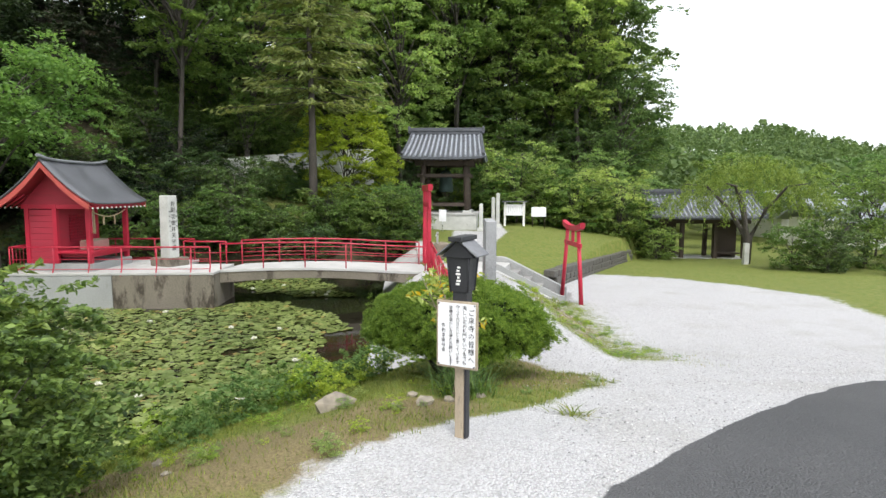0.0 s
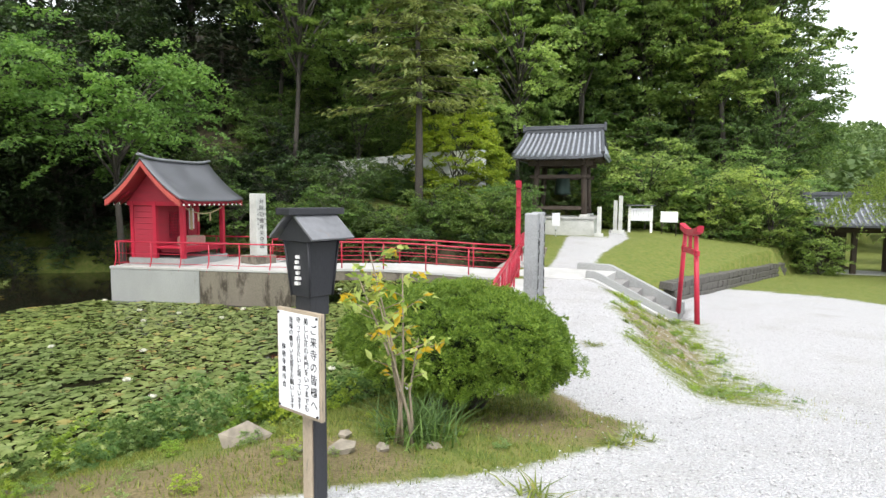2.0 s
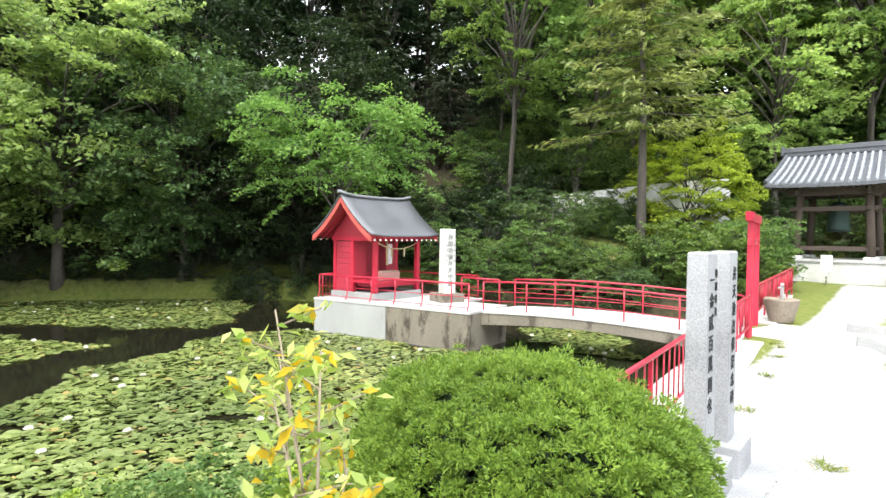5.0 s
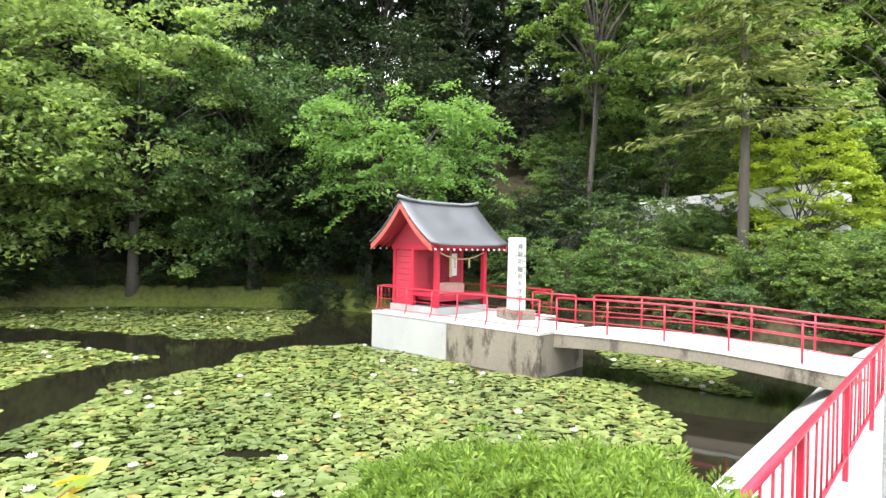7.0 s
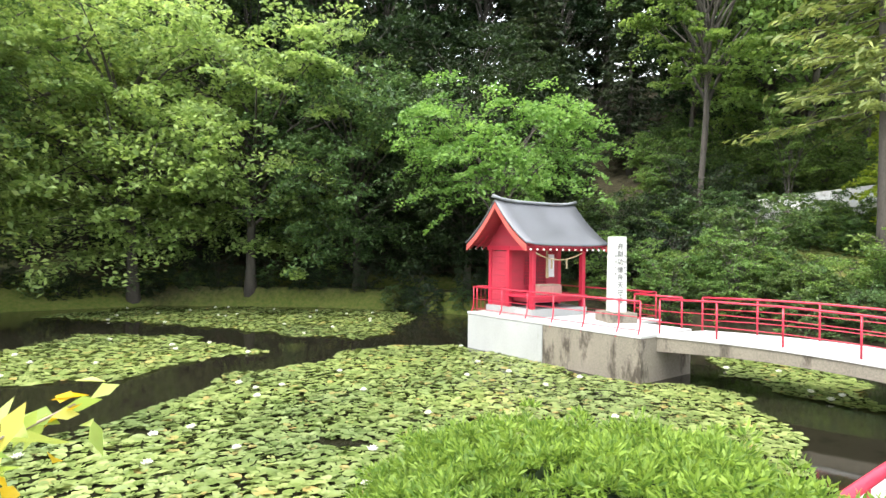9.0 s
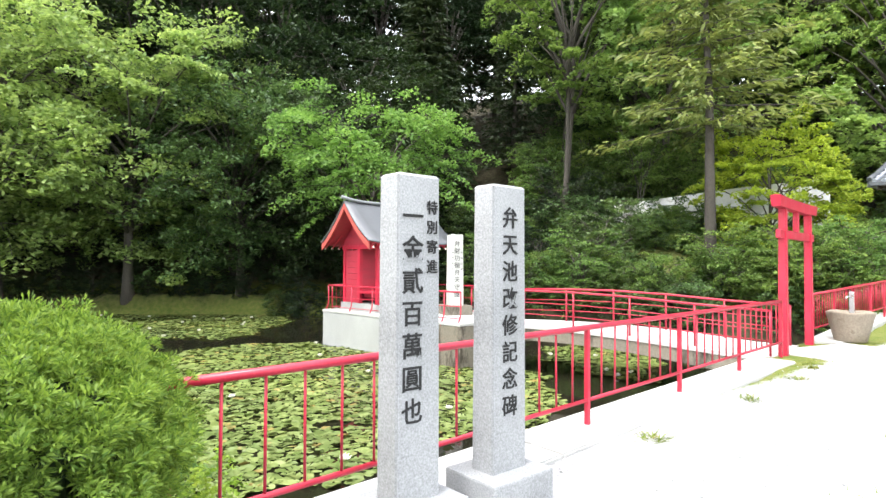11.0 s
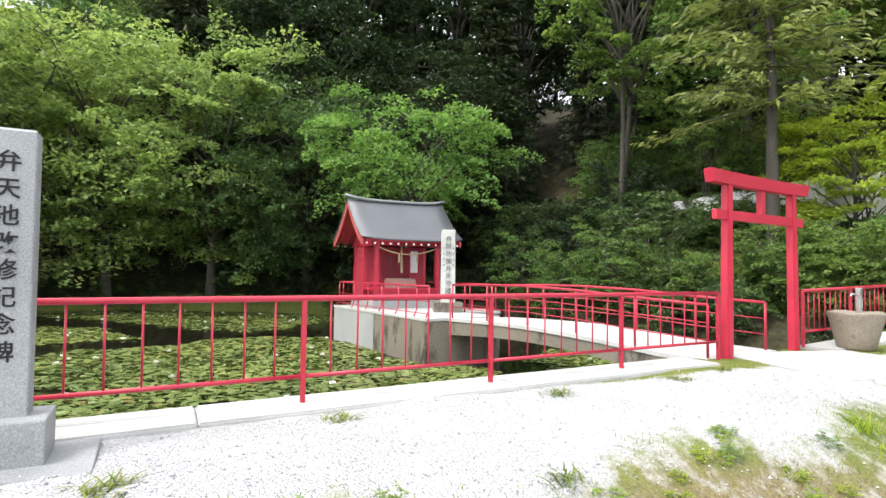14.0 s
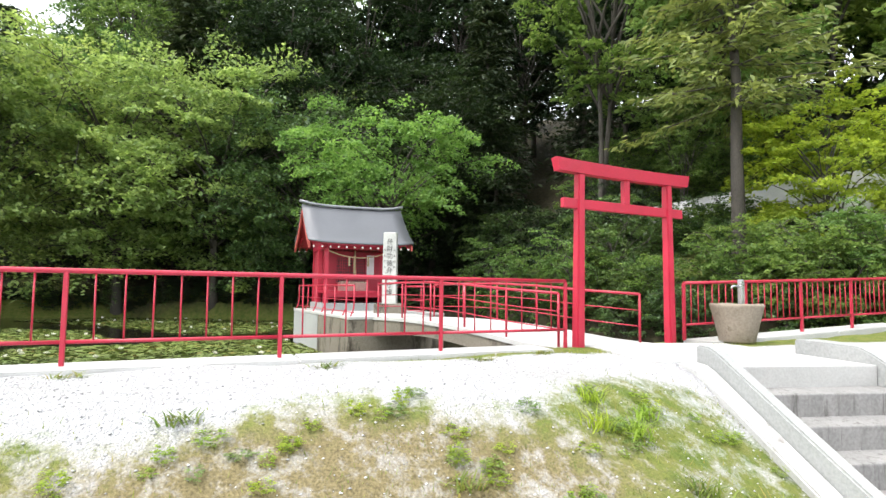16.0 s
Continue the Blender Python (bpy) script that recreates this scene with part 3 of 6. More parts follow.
def bar_rail(name, feet, tall, label, rails=(0.33, 0.66), bent=False, parent_group="red railings on the island and bridge"):
    """A railing of posts and level bars; bent: the posts kick outwards at the foot."""
    base = Vector(feet[0])
    t = thing(name, Matrix.Translation(base), label, "railing", parent_group)
    pts = [Vector(q) - base for q in feet]
    up = Vector((0, 0, tall))
    for i, q in enumerate(pts):
        along = (pts[min(i + 1, len(pts) - 1)] - pts[max(i - 1, 0)]).normalized()
        out = Vector((along.y, -along.x, 0)) * (0.09 if bent else 0.0)
        if bent:
            part("post", tube(bmesh.new(), [q + out - Vector((0, 0, 0.09)), q + out * 0.7, q + out * 0.1 + Vector((0, 0, 0.12)), q + Vector((0, 0, 0.2)), q + up], 0.014), RED_RAIL, t)
        else:
            part("post", bar(q - Vector((0, 0, 0.03)), q + up, 0.016), RED_RAIL, t)
    part("top_rail", tube(bmesh.new(), [q + up for q in pts], 0.018, 8), RED_RAIL, t)
    for f in rails:
        part("rail", tube(bmesh.new(), [q + up * f for q in pts], 0.008, 6), RED_RAIL, t)
    return t


ys = [6.14, 7.7, 9.27, 10.85, 12.4, 13.93]
picket_fence("railing", [(fence_x(y), y, -0.215) for y in ys], 0.712, "red painted steel railing with upright bars on a concrete kerb")
yf = [15.9, 17.0, 18.1, 19.2, 20.2, 21.1]
picket_fence("railing", [(-0.66 - 0.03 * (y - 15.9), y, float(np.interp(y, [15.9, 21.1], [-0.2, -0.03]))) for y in yf], 0.71, "red painted steel railing rising past the stone basin", 8)

IM = pose(-9.59, 12.05, -0.115, 0, 0, AX)


def isl(x, y):
    v = IM @ Vector((x, y, 0))
    return (v.x, v.y, v.z)


bar_rail("railing", [isl(0.08, 0.1), isl(1.0, 0.1), isl(1.75, 0.1), isl(2.45, 0.1), isl(3.2, 0.1), isl(3.95, 0.1), isl(4.36, 0.12)], 0.56, "low red railing with bent posts on the island's concrete edge", rails=(0.12, 0.52), bent=True)
side = bar_rail("railing", [isl(0.08, 2.46), isl(0.07, 1.3), isl(0.08, 0.2)], 0.56, "low red railing at the back of the island", rails=(0.1,), bent=False)
for k in range(1, 18):
    part("baluster", bar(Vector(isl(0.08, 2.46 - 0.126 * k)) - Vector(isl(0.08, 2.46)) + Vector((0, 0, 0.05)), Vector(isl(0.08, 2.46 - 0.126 * k)) - Vector(isl(0.08, 2.46)) + Vector((0, 0, 0.55)), 0.006, 6), RED_RAIL, side)
bar_rail("railing", [isl(0.2, 2.48), isl(1.2, 2.48), isl(2.2, 2.46), isl(3.22, 2.44), isl(3.25, 1.62), isl(4.3, 1.55)], 0.56, "red railing along the far edge of the island", rails=(0.12, 0.5))


def bridge_rail(side_i, label):
    feet = []
    for k in range(6):
        t = 0.0 + k / 5 * 0.985
        q = BR_A[side_i].lerp(BR_B[side_i], t)
        w = (BR_A[1 - side_i] - BR_A[side_i]).normalized() * 0.08
        feet.append((q.x + w.x, q.y + w.y, deck_z(t)))
    bar_rail("railing", feet, 0.60, label)


bridge_rail(0, "red railing with level bars along the footbridge")
bridge_rail(1, "red railing with level bars along the footbridge")


# ---- shrine on the island ----
def shrine():
    # local x runs towards the bridge, y along the ridge
    t = thing("shrine", pose(-9.66, 12.06, -0.115, 0, 0, 2.0), "small red wooden shrine with a grey curved roof on the island", "shrine")
    L, W = 2.36, 2.02          # ridge length, roof width
    y0, y1 = 0.42, 1.92        # body
    xa, xb, xc = 0.36, 0.98, 1.72  # back wall, inner room front, porch posts
    bm = boxes(((xa - 0.08, y0 - 0.08, -0.01), (xc + 0.08, y1 + 0.08, 0.17)), bevel=0.01)
    part("plinth", bm, CONCRETE_NEW, t, "grey concrete plinth")
    # boarded inner room
    for lo, hi, n_ in (((xa, y0, 0), (xb, y0, 0), 9), ((xa, y1, 0), (xb, y1, 0), 9), ((xa, y0, 0), (xa, y1, 0), 9)):
        for k in range(n_):
            z0 = 0.17 + k * 0.135
            a, b = Vector(lo), Vector(hi)
            th = 0.02 + 0.004 * (k % 2)
            if a.y == b.y:
                part("board", boxes(((a.x, a.y - th, z0), (b.x, a.y + th, z0 + 0.131)), bevel=0.004), RED_WOOD, t)
            else:
                part("board", boxes(((a.x - th, a.y + 0.03, z0), (a.x + th, b.y - 0.03, z0 + 0.131)), bevel=0.004), RED_WOOD, t)
    for x, y in ((xa, y0), (xa, y1), (xb, y0), (xb, y1)):
        part("corner_post", boxes(((x - 0.045, y - 0.045, 0.171), (x + 0.045, y + 0.045, 1.5)), bevel=0.006), RED, t)
    for y in (y0, y1):
        part("porch_post", boxes(((xc - 0.05, y - 0.05, 0.171), (xc + 0.05, y + 0.05, 1.5)), bevel=0.008), RED, t)
        part("tie_beam", boxes(((xa - 0.12, y - 0.035, 1.40), (xc + 0.14, y + 0.035, 1.50)), bevel=0.006), RED, t)
    part("tie_beam", boxes(((xc - 0.03, y0 - 0.12, 1.405), (xc + 0.03, y1 + 0.12, 1.495)), bevel=0.006), RED, t)
    # inner front: lattice doors
    part("door_frame", boxes(((xb - 0.03, y0 + 0.045, 0.45), (xb + 0.03, y0 + 0.4, 1.4)), ((xb - 0.03, y1 - 0.4, 0.45), (xb + 0.03, y1 - 0.045, 1.4)), ((xb - 0.03, y0 + 0.4, 1.25), (xb + 0.03, y1 - 0.4, 1.4)), ((xb - 0.03, y0 + 0.4, 0.45), (xb + 0.03, y1 - 0.4, 0.62))), RED_WOOD, t)
    for a, b in ((y0 + 0.405, 1.165), (1.175, y1 - 0.405)):
        d = part("lattice_door", boxes(((xb - 0.012, a, 0.625), (xb - 0.004, b, 1.245))), BLACK_WOOD, t, "red lattice door over dark boards")
        for k in range(6):
            yy = a + (b - a) * (k + 0.5) / 6
            part("slat", boxes(((xb - 0.004, yy - 0.008, 0.625), (xb + 0.012, yy + 0.008, 1.245))), RED, d)
        for k in range(9):
            zz = 0.65 + k * 0.07
            part("slat", boxes(((xb - 0.003, a, zz - 0.008), (xb + 0.016, b, zz + 0.008))), RED, d)
    # porch floor and its rails
    part("porch_floor", boxes(((xb + 0.03, y0 - 0.06, 0.40), (xc + 0.09, y1 + 0.06, 0.45)), bevel=0.005), RED, t)
    part("porch_step", boxes(((xb + 0.03, y0 + 0.1, 0.30), (xc - 0.02, y1 - 0.1, 0.398))), RED_WOOD, t)
    part("floor_beam", boxes(((xc - 0.035, y0 + 0.05, 0.31), (xc + 0.035, y1 - 0.05, 0.398)), bevel=0.004), RED, t)
    # gables
    for y in (y0 - 0.004, y1 + 0.004):
        bm = bmesh.new()
        th = 0.018
        c = (W / 2 + 0.02)
        vs = [[bm.verts.new((x, y + s, z)) for x, z in ((xa - 0.1, 1.5), (xc + 0.1, 1.5), (c + 0.15, 2.18), (c - 0.15, 2.18))] for s in (-th, th)]
        bm.faces.new(vs[0]), bm.faces.new(vs[1][::-1])
        for k in range(4):
            bm.faces.new((vs[0][k], vs[1][k], vs[1][(k + 1) % 4], vs[0][(k + 1) % 4]))
        part("gable", bm, RED_WOOD, t)
    # curved roof
    def roof_z(u):      # u: 0 at the ridge, 1 at the eaves
        return 2.44 - 1.24 * u + 0.33 * u * u

    def roof_sheet(drop, thick, grow, x_grow=0.0):
        bm = bmesh.new()
        prof = []
        for k in range(-12, 13):
            u = abs(k) / 12
            x = W / 2 + math.copysign(u * (W / 2 + x_grow), k)
            prof.append((x, roof_z(u) - drop))
        prof = prof + [(x, z - thick) for x, z in prof[::-1]]
        ends = []
        for j in range(9):
            v = j / 8
            y = -grow + v * (L + 2 * grow)
            curl = 0.05 * (2 * v - 1) ** 4
            ends.append([bm.verts.new((x, y, z + curl)) for x, z in prof])
        m_ = len(prof)
        for a, b in zip(ends, ends[1:]):
            for k in range(m_):
                f = bm.faces.new((a[k], a[(k + 1) % m_], b[(k + 1) % m_], b[k]))
                f.smooth = True
        bm.faces.new(ends[0][::-1]), bm.faces.new(ends[-1])
        bmesh.ops.recalc_face_normals(bm, faces=bm.faces)
        return bm

    part("roof", roof_sheet(0, 0.028, 0.05, 0.02), ROOF_SHEET, t, "grey curved sheet roof")
    part("roof_boarding", roof_sheet(0.032, 0.03, 0.0), RED_WOOD, t)
    bm = tube(bmesh.new(), [(W / 2, -0.1 + v * (L + 0.2), 2.475 + 0.09 * (2 * v - 1) ** 4) for v in [k / 10 for k in range(11)]], 0.038, 6)
    part("ridge_cap", bm, RIDGE_METAL, t, "pale metal ridge cap")
    for y in (-0.035, L - 0.005):
        for s in (-1, 1):
            bm = bmesh.new()
            rows = []
            for k in range(10):
                u = k / 9
                x = W / 2 + s * u * (W / 2 - 0.01)
                z = roof_z(u) - 0.03 + 0.05
                rows.append([bm.verts.new((x, y + q, zz)) for q, zz in ((0, z - 0.03), (0.035, z - 0.03), (0.035, z - 0.16), (0, z - 0.16))])
            for a, b in zip(rows, rows[1:]):
                for k in range(4):
                    bm.faces.new((a[k], a[(k + 1) % 4], b[(k + 1) % 4], b[k]))
            bm.faces.new(rows[0]), bm.faces.new(rows[-1][::-1])
            bmesh.ops.recalc_face_normals(bm, faces=bm.faces)
            part("bargeboard", bm, BARGE, t, "faded red bargeboard")
    for s in (0, 1):
        for k in range(13):
            y = 0.08 + k * (L - 0.16) / 12
            x1 = W + 0.0 if s else 0.0
            x0 = W - 0.42 if s else 0.42
            r = part("rafter", bar((x0, y, roof_z(0.6) - 0.10), (x1, y, roof_z(1.0) - 0.10), 0.018, 6), RED, t)
            part("rafter_end", bar((x1 - (0.004 if s else -0.004), y, roof_z(1.0) - 0.10), (x1 + (0.02 if s else -0.02), y, roof_z(1.0) - 0.107), 0.021, 6), WHITE_PAINT, r, "white painted rafter end")
    # hanging straw rope with tassels, and a pale name board
    bm = tube(bmesh.new(), [(xc + 0.03, y0 + (y1 - y0) * v, 1.38 - 0.17 * (1 - (2 * v - 1) ** 2)) for v in [k / 12 for k in range(13)]], 0.014, 6)
    rope = part("straw_rope", bm, ROPE, t, "sacred straw rope with tassels")
    for v in (0.35, 0.65):
        part("tassel", bar((xc + 0.03, y0 + (y1 - y0) * v, 1.22), (xc + 0.03, y0 + (y1 - y0) * v, 1.02), 0.02, 6), ROPE, rope)
    bell_rope = tube(bmesh.new(), [(xb + 0.4, 1.17, 1.4), (xb + 0.41, 1.16, 1.1), (xb + 0.4, 1.18, 0.8)], [0.02, 0.028, 0.035], 8)
    part("bell_rope", bell_rope, ROPE, t, "hanging bell rope")
    part("name_board", boxes(((xb + 0.034, y1 - 0.36, 0.80), (xb + 0.05, y1 - 0.18, 1.32))), PAPER, t, "pale upright name board with black writing")
    return t


shrine()
box_t = thing("offertory_box", pose(-8.3, 13.24, -0.115 + 0.45, 0, 0, 2.0), "weathered pink-grey wooden offertory box on the shrine porch", "box")
bm = boxes(((-0.15, -0.33, 0), (0.15, 0.33, 0.19)), bevel=0.006)
part("body", bm, surface("faded_pink_wood", (0.30, 0.16, 0.14), (0.45, 0.26, 0.23), 0.8, 30, 3, 0.3, stretch=(1, 6, 1)), box_t)
for k in range(8):
    part("slat", boxes(((-0.14, -0.30 + k * 0.08, 0.192), (0.14, -0.26 + k * 0.08, 0.215))), PALE_WOOD, box_t)


# ---- stone pillars ----
def pillar_text(words, size, m, parent, spacing=0.9, ink=None):
    """Cut and blackened characters, one under the other, each a part of its own."""
    for k, c in enumerate(words):
        ob = place("character", text_mesh(c, size, 0.0015), ink or INK, parent, "black brushed character" if k == 0 else "")
        ob.matrix_basis = m @ pose(0, 0, -k * size * spacing)


mon = thing("stone_monument", pose(-6.73, 13.70, -0.117, 0, 0, -22), "lichened granite pillar with black characters on a block base", "monument")
part("base", boxes(((-0.33, -0.3, -0.001), (0.3, 0.3, 0.2)), bevel=0.015), CONCRETE_WET, mon)
bm = frustum(bmesh.new(), 0.2, 0.15, 0.15, 1.69, 0.138, 0.138)
frustum(bm, 1.69, 0.138, 0.138, 1.705, 0.125, 0.125)
bmesh.ops.bevel(bm, geom=[e for e in bm.edges if e.calc_length() > 1], offset=0.01, segments=2, affect="EDGES")
part("pillar", bm, GRANITE_OLD, mon)
pillar_text("弁財功徳弁天守護", 0.135, pose(0.152, 0.0, 1.57, 0, 0, 90), mon, 1.14, INK_WORN)
pillar_text("開運招福", 0.045, pose(0.152, 0.1, 1.34, 0, 0, 90), mon, 2.6, INK_WORN)
pillar_text("商売繁盛", 0.045, pose(0.152, -0.1, 1.34, 0, 0, 90), mon, 2.6, INK_WORN)


def stele(x, y, z, words, size, label, base_top, ends, extra=None):
    t = thing("memorial_stone", pose(x, y, z, 0, 0, 1.5), label, "memorial stone", "granite memorial stones beside the path")
    part("slab", boxes(((-0.25, ends[0], -0.14), (0.36, ends[1], 0.052)), bevel=0.01), GRANITE, t, "broad granite footing slab")
    part("base", boxes(((-0.165, -0.2, 0.03), (0.17, 0.2, base_top)), bevel=0.012), GRANITE, t)
    bm = frustum(bmesh.new(), base_top, 0.07, 0.115, 1.60, 0.066, 0.110)
    frustum(bm, 1.60, 0.066, 0.110, 1.612, 0.055, 0.098)
    bmesh.ops.bevel(bm, geom=[e for e in bm.edges if e.calc_length() > 1], offset=0.006, segments=2, affect="EDGES")
    part("pillar", bm, GRANITE, t)
    pillar_text(words, size, pose(0.071, -0.036 if extra else 0.0, 1.48 if extra else 1.50, 0, 0.0, 90), t, 1.2)
    if extra:
        pillar_text(extra, 0.062, pose(0.071, 0.066, 1.50, 0, 0, 90), t, 1.35)


stele(0.757, 7.187, -0.27, "一金貳百萬圓也", 0.112, "tall grey granite memorial stone listing a donation in black characters", 0.25, (-0.4, 0.265), "特別寄進")
stele(0.757, 7.722, -0.27, "弁天池改修記念碑", 0.106, "tall grey granite memorial stone for the pond's repair, black characters", 0.26, (-0.266, 0.4))


# ---- gateways ----
def torii(name, a, b, tall, r, over, label, curve, lean, beam_h, tie_z, square=True):
    """A torii between the feet a and b."""
    a, b = Vector(a), Vector(b)
    mid, span = (a + b) / 2, (b - a).to_2d().length
    t = thing(name, pose(mid.x, mid.y, 0, 0, 0, math.degrees(math.atan2(b.y - a.y, b.x - a.x))), label, "gateway")
    h = span / 2
    for s, q in ((-1, a), (1, b)):
        bm = bmesh.new()
        if square:
            foot = [bm.verts.new((s * h + dx * r, dy * r, q.z - 0.1)) for dx, dy in ((-1, -1), (1, -1), (1, 1), (-1, 1))]
            head = [bm.verts.new((s * (h - lean) + dx * r * 0.86, dy * r * 0.86, tall - beam_h + 0.01)) for dx, dy in ((-1, -1), (1, -1), (1, 1), (-1, 1))]
            bm.faces.new(foot[::-1]), bm.faces.new(head)
            for k in range(4):
                bm.faces.new((foot[k], foot[(k + 1) % 4], head[(k + 1) % 4], head[k]))
            bmesh.ops.bevel(bm, geom=list(bm.edges), offset=r * 0.22, segments=2, affect="EDGES")
        else:
            tube(bm, [(s * h, 0, q.z - 0.1), (s * (h - lean), 0, tall - beam_h + 0.01)], [r, r * 0.85], 12)
        part("post", bm, RED, t)
    bm = bmesh.new()
    rows = []
    for k in range(13):
        v = k / 6 - 1
        z = tall + curve * v * v
        x = v * (h - lean + over)
        skew = 0.03 * v
        rows.append([bm.verts.new((x + (skew if zz > -0.01 else 0), yy, z + zz)) for yy, zz in ((-r * 1.0, -beam_h), (r * 1.0, -beam_h), (r * 1.15, 0), (0, 0.012), (-r * 1.15, 0))])
    for p_, q_ in zip(rows, rows[1:]):
        for k in range(5):
            bm.faces.new((p_[k], p_[(k + 1) % 5], q_[(k + 1) % 5], q_[k]))
    bm.faces.new(rows[0]), bm.faces.new(rows[-1][::-1])
    bmesh.ops.recalc_face_normals(bm, faces=bm.faces)
    part("lintel", bm, RED, t)
    reach = h - lean + over * 0.78
    part("tie_beam", boxes(((-reach, -r * 0.55, tie_z - 0.056), (reach, r * 0.55, tie_z + 0.056)), bevel=0.008), RED, t)
    part("strut", boxes(((-0.045, -r * 0.6, tie_z + 0.05), (0.045, r * 0.6, tall - beam_h + 0.02)), bevel=0.006), RED, t)
    return t


torii("torii", (-0.40, 14.13, -0.235), (-0.60, 15.62, -0.24), 1.87, 0.055, 0.33, "vermilion torii gateway at the head of the footbridge", 0.015, 0.03, 0.142, 1.385)
torii("torii", (3.31, 13.68, -0.96), (3.15, 15.42, -0.99), 0.88, 0.055, 0.30, "smaller red torii with leaning posts and an upswept lintel", 0.10, 0.40, 0.13, 0.42, square=False)


# ---- stairs up the bank ----
ST = pose(1.07, 14.22, 0, 0, 0, -12)
stairs = thing("stairs", ST, "grey concrete stairs with sloping side walls up to the torii", "stairs", kind="structure")
for k in range(1, 5):
    x0, z1 = 0.36 + 0.31 * (k - 1), -0.225 - 0.178 * k
    part("step", boxes(((x0 - 0.25, 0.268, -1.6), (x0 + 0.31, 1.63, z1)), bevel=0.012), STEP, stairs, "streaked concrete step")
for nm, y0, y1, back, dz in (("side_apron", -0.02, 0.15, -0.02, -0.15), ("side_wall", 0.153, 0.265, -0.02, 0.0), ("side_wall", 1.633, 1.9, -0.6, 0.0)):
    bm = bmesh.new()
    prof = [(back, -1.5), (back, -0.08 + dz), (0.16, -0.085 + dz), (0.28, -0.125 + dz), (1.75, -0.82 + dz), (1.9, -0.84 + dz), (1.9, -1.5)]
    vs = [[bm.verts.new((x, y, z)) for x, z in prof] for y in (y0, y1)]
    bm.faces.new(vs[0]), bm.faces.new(vs[1][::-1])
    for k in range(len(prof)):
        bm.faces.new((vs[0][k], vs[1][k], vs[1][(k + 1) % len(prof)], vs[0][(k + 1) % len(prof)]))
    bmesh.ops.recalc_face_normals(bm, faces=bm.faces)
    bmesh.ops.bevel(bm, geom=list(bm.edges), offset=0.014, segments=2, affect="EDGES")
    part(nm, bm, CONCRETE if nm == "side_apron" else CONCRETE_NEW, stairs, "pale sloping concrete edge" if nm == "side_apron" else "pale concrete side wall")
bm = boxes(((-1.75, 0.268, -0.7), (0.36, 1.628, -0.225)), bevel=0.01)
box(bm, (-1.75, -0.25, -0.7), (-0.03, 0.264, -0.228), 0.01)
part("landing", bm, DECK, stairs, "pale concrete landing before the torii")


# ---- stone basin with a tap ----
basin = thing("stone_basin", pose(-0.28, 16.38, gz(-0.28, 16.38) + 0.02), "rough brown tapered stone water basin with a steel tap", "basin")
bm = bmesh.new()
prof = [(0.0, 0.0), (0.20, 0.0), (0.215, 0.02), (0.27, 0.25), (0.315, 0.43), (0.325, 0.455), (0.31, 0.475), (0.27, 0.47), (0.25, 0.44), (0.2, 0.30), (0.0, 0.28)]
rings = []
for r_, z_ in prof:
    rings.append([bm.verts.new((r_ * math.cos(2 * math.pi * k / 20) * (1 + 0.05 * math.sin(3 * k)), 0.92 * r_ * math.sin(2 * math.pi * k / 20) * (1 + 0.04 * math.cos(2 * k)), z_ + 0.008 * math.sin(5 * k) * (r_ > 0.22))) for k in range(20)])
for a, b in zip(rings, rings[1:]):
    for k in range(20):
        try:
            bm.faces.new((a[k], a[(k + 1) % 20], b[(k + 1) % 20], b[k])).smooth = True
        except ValueError:
            pass
bmesh.ops.remove_doubles(bm, verts=bm.verts, dist=0.0005)
bmesh.ops.recalc_face_normals(bm, faces=bm.faces)
part("bowl", bm, POT, basin)
tap = part("tap_post", boxes(((-0.04, 0.06, 0.2), (0.02, 0.12, 0.78)), bevel=0.008), STEEL, basin, "square steel tap post")
part("spout", tube(bmesh.new(), [(-0.03, 0.06, 0.70), (-0.05, 0.0, 0.70), (-0.05, -0.03, 0.67)], 0.012, 8), STEEL, tap)


# ---- lantern on a post with a notice ----
lan = thing("lantern_post", pose(0.392, 3.30, gz(0.392, 3.30) - 0.055, 0, 0, -23), "weathered wooden post carrying a black lantern with a grey metal roof", "lantern")
part("post", boxes(((-0.033, -0.03, -0.1), (0.024, 0.03, 0.92)), bevel=0.004), PALE_WOOD, lan, "pale weathered wooden post")
part("post", boxes(((0.026, -0.026, -0.1), (0.04, 0.032, 0.94)), bevel=0.003), BLACK_WOOD, lan, "black stained backing post")
part("neck", boxes(((-0.045, -0.045, 0.88), (0.045, 0.045, 0.955)), bevel=0.004), BLACK_WOOD, lan)
bm = frustum(bmesh.new(), 0.955, 0.054, 0.054, 1.165, 0.07, 0.07)
bmesh.ops.bevel(bm, geom=list(bm.edges), offset=0.004, segments=1, affect="EDGES")
body = part("lantern_body", bm, BLACK_WOOD, lan, "black tapered lantern box")
for sx in (-1, 1):
    for sy in (-1, 1):
        part("corner_strip", bar((sx * 0.054, sy * 0.054, 0.955), (sx * 0.071, sy * 0.071, 1.165), 0.006, 4), BLACK_WOOD, body)
bars = bmesh.new()
for k in range(6):
    box(bars, (-0.014 + 0.004 * (k % 3), -0.0715, 1.0 + 0.02 * k), (0.006 + 0.006 * (k % 2), -0.056, 1.012 + 0.02 * k))
part("label_strip", bars, WHITE_PAINT, body, "white brushed lettering")
bm = bmesh.new()
vs = [[bm.verts.new((x, y, z)) for x, z in ((-0.105, 1.165), (0.105, 1.165), (0, 1.262))] for y in (-0.08, 0.08)]
bm.faces.new(vs[0]), bm.faces.new(vs[1][::-1])
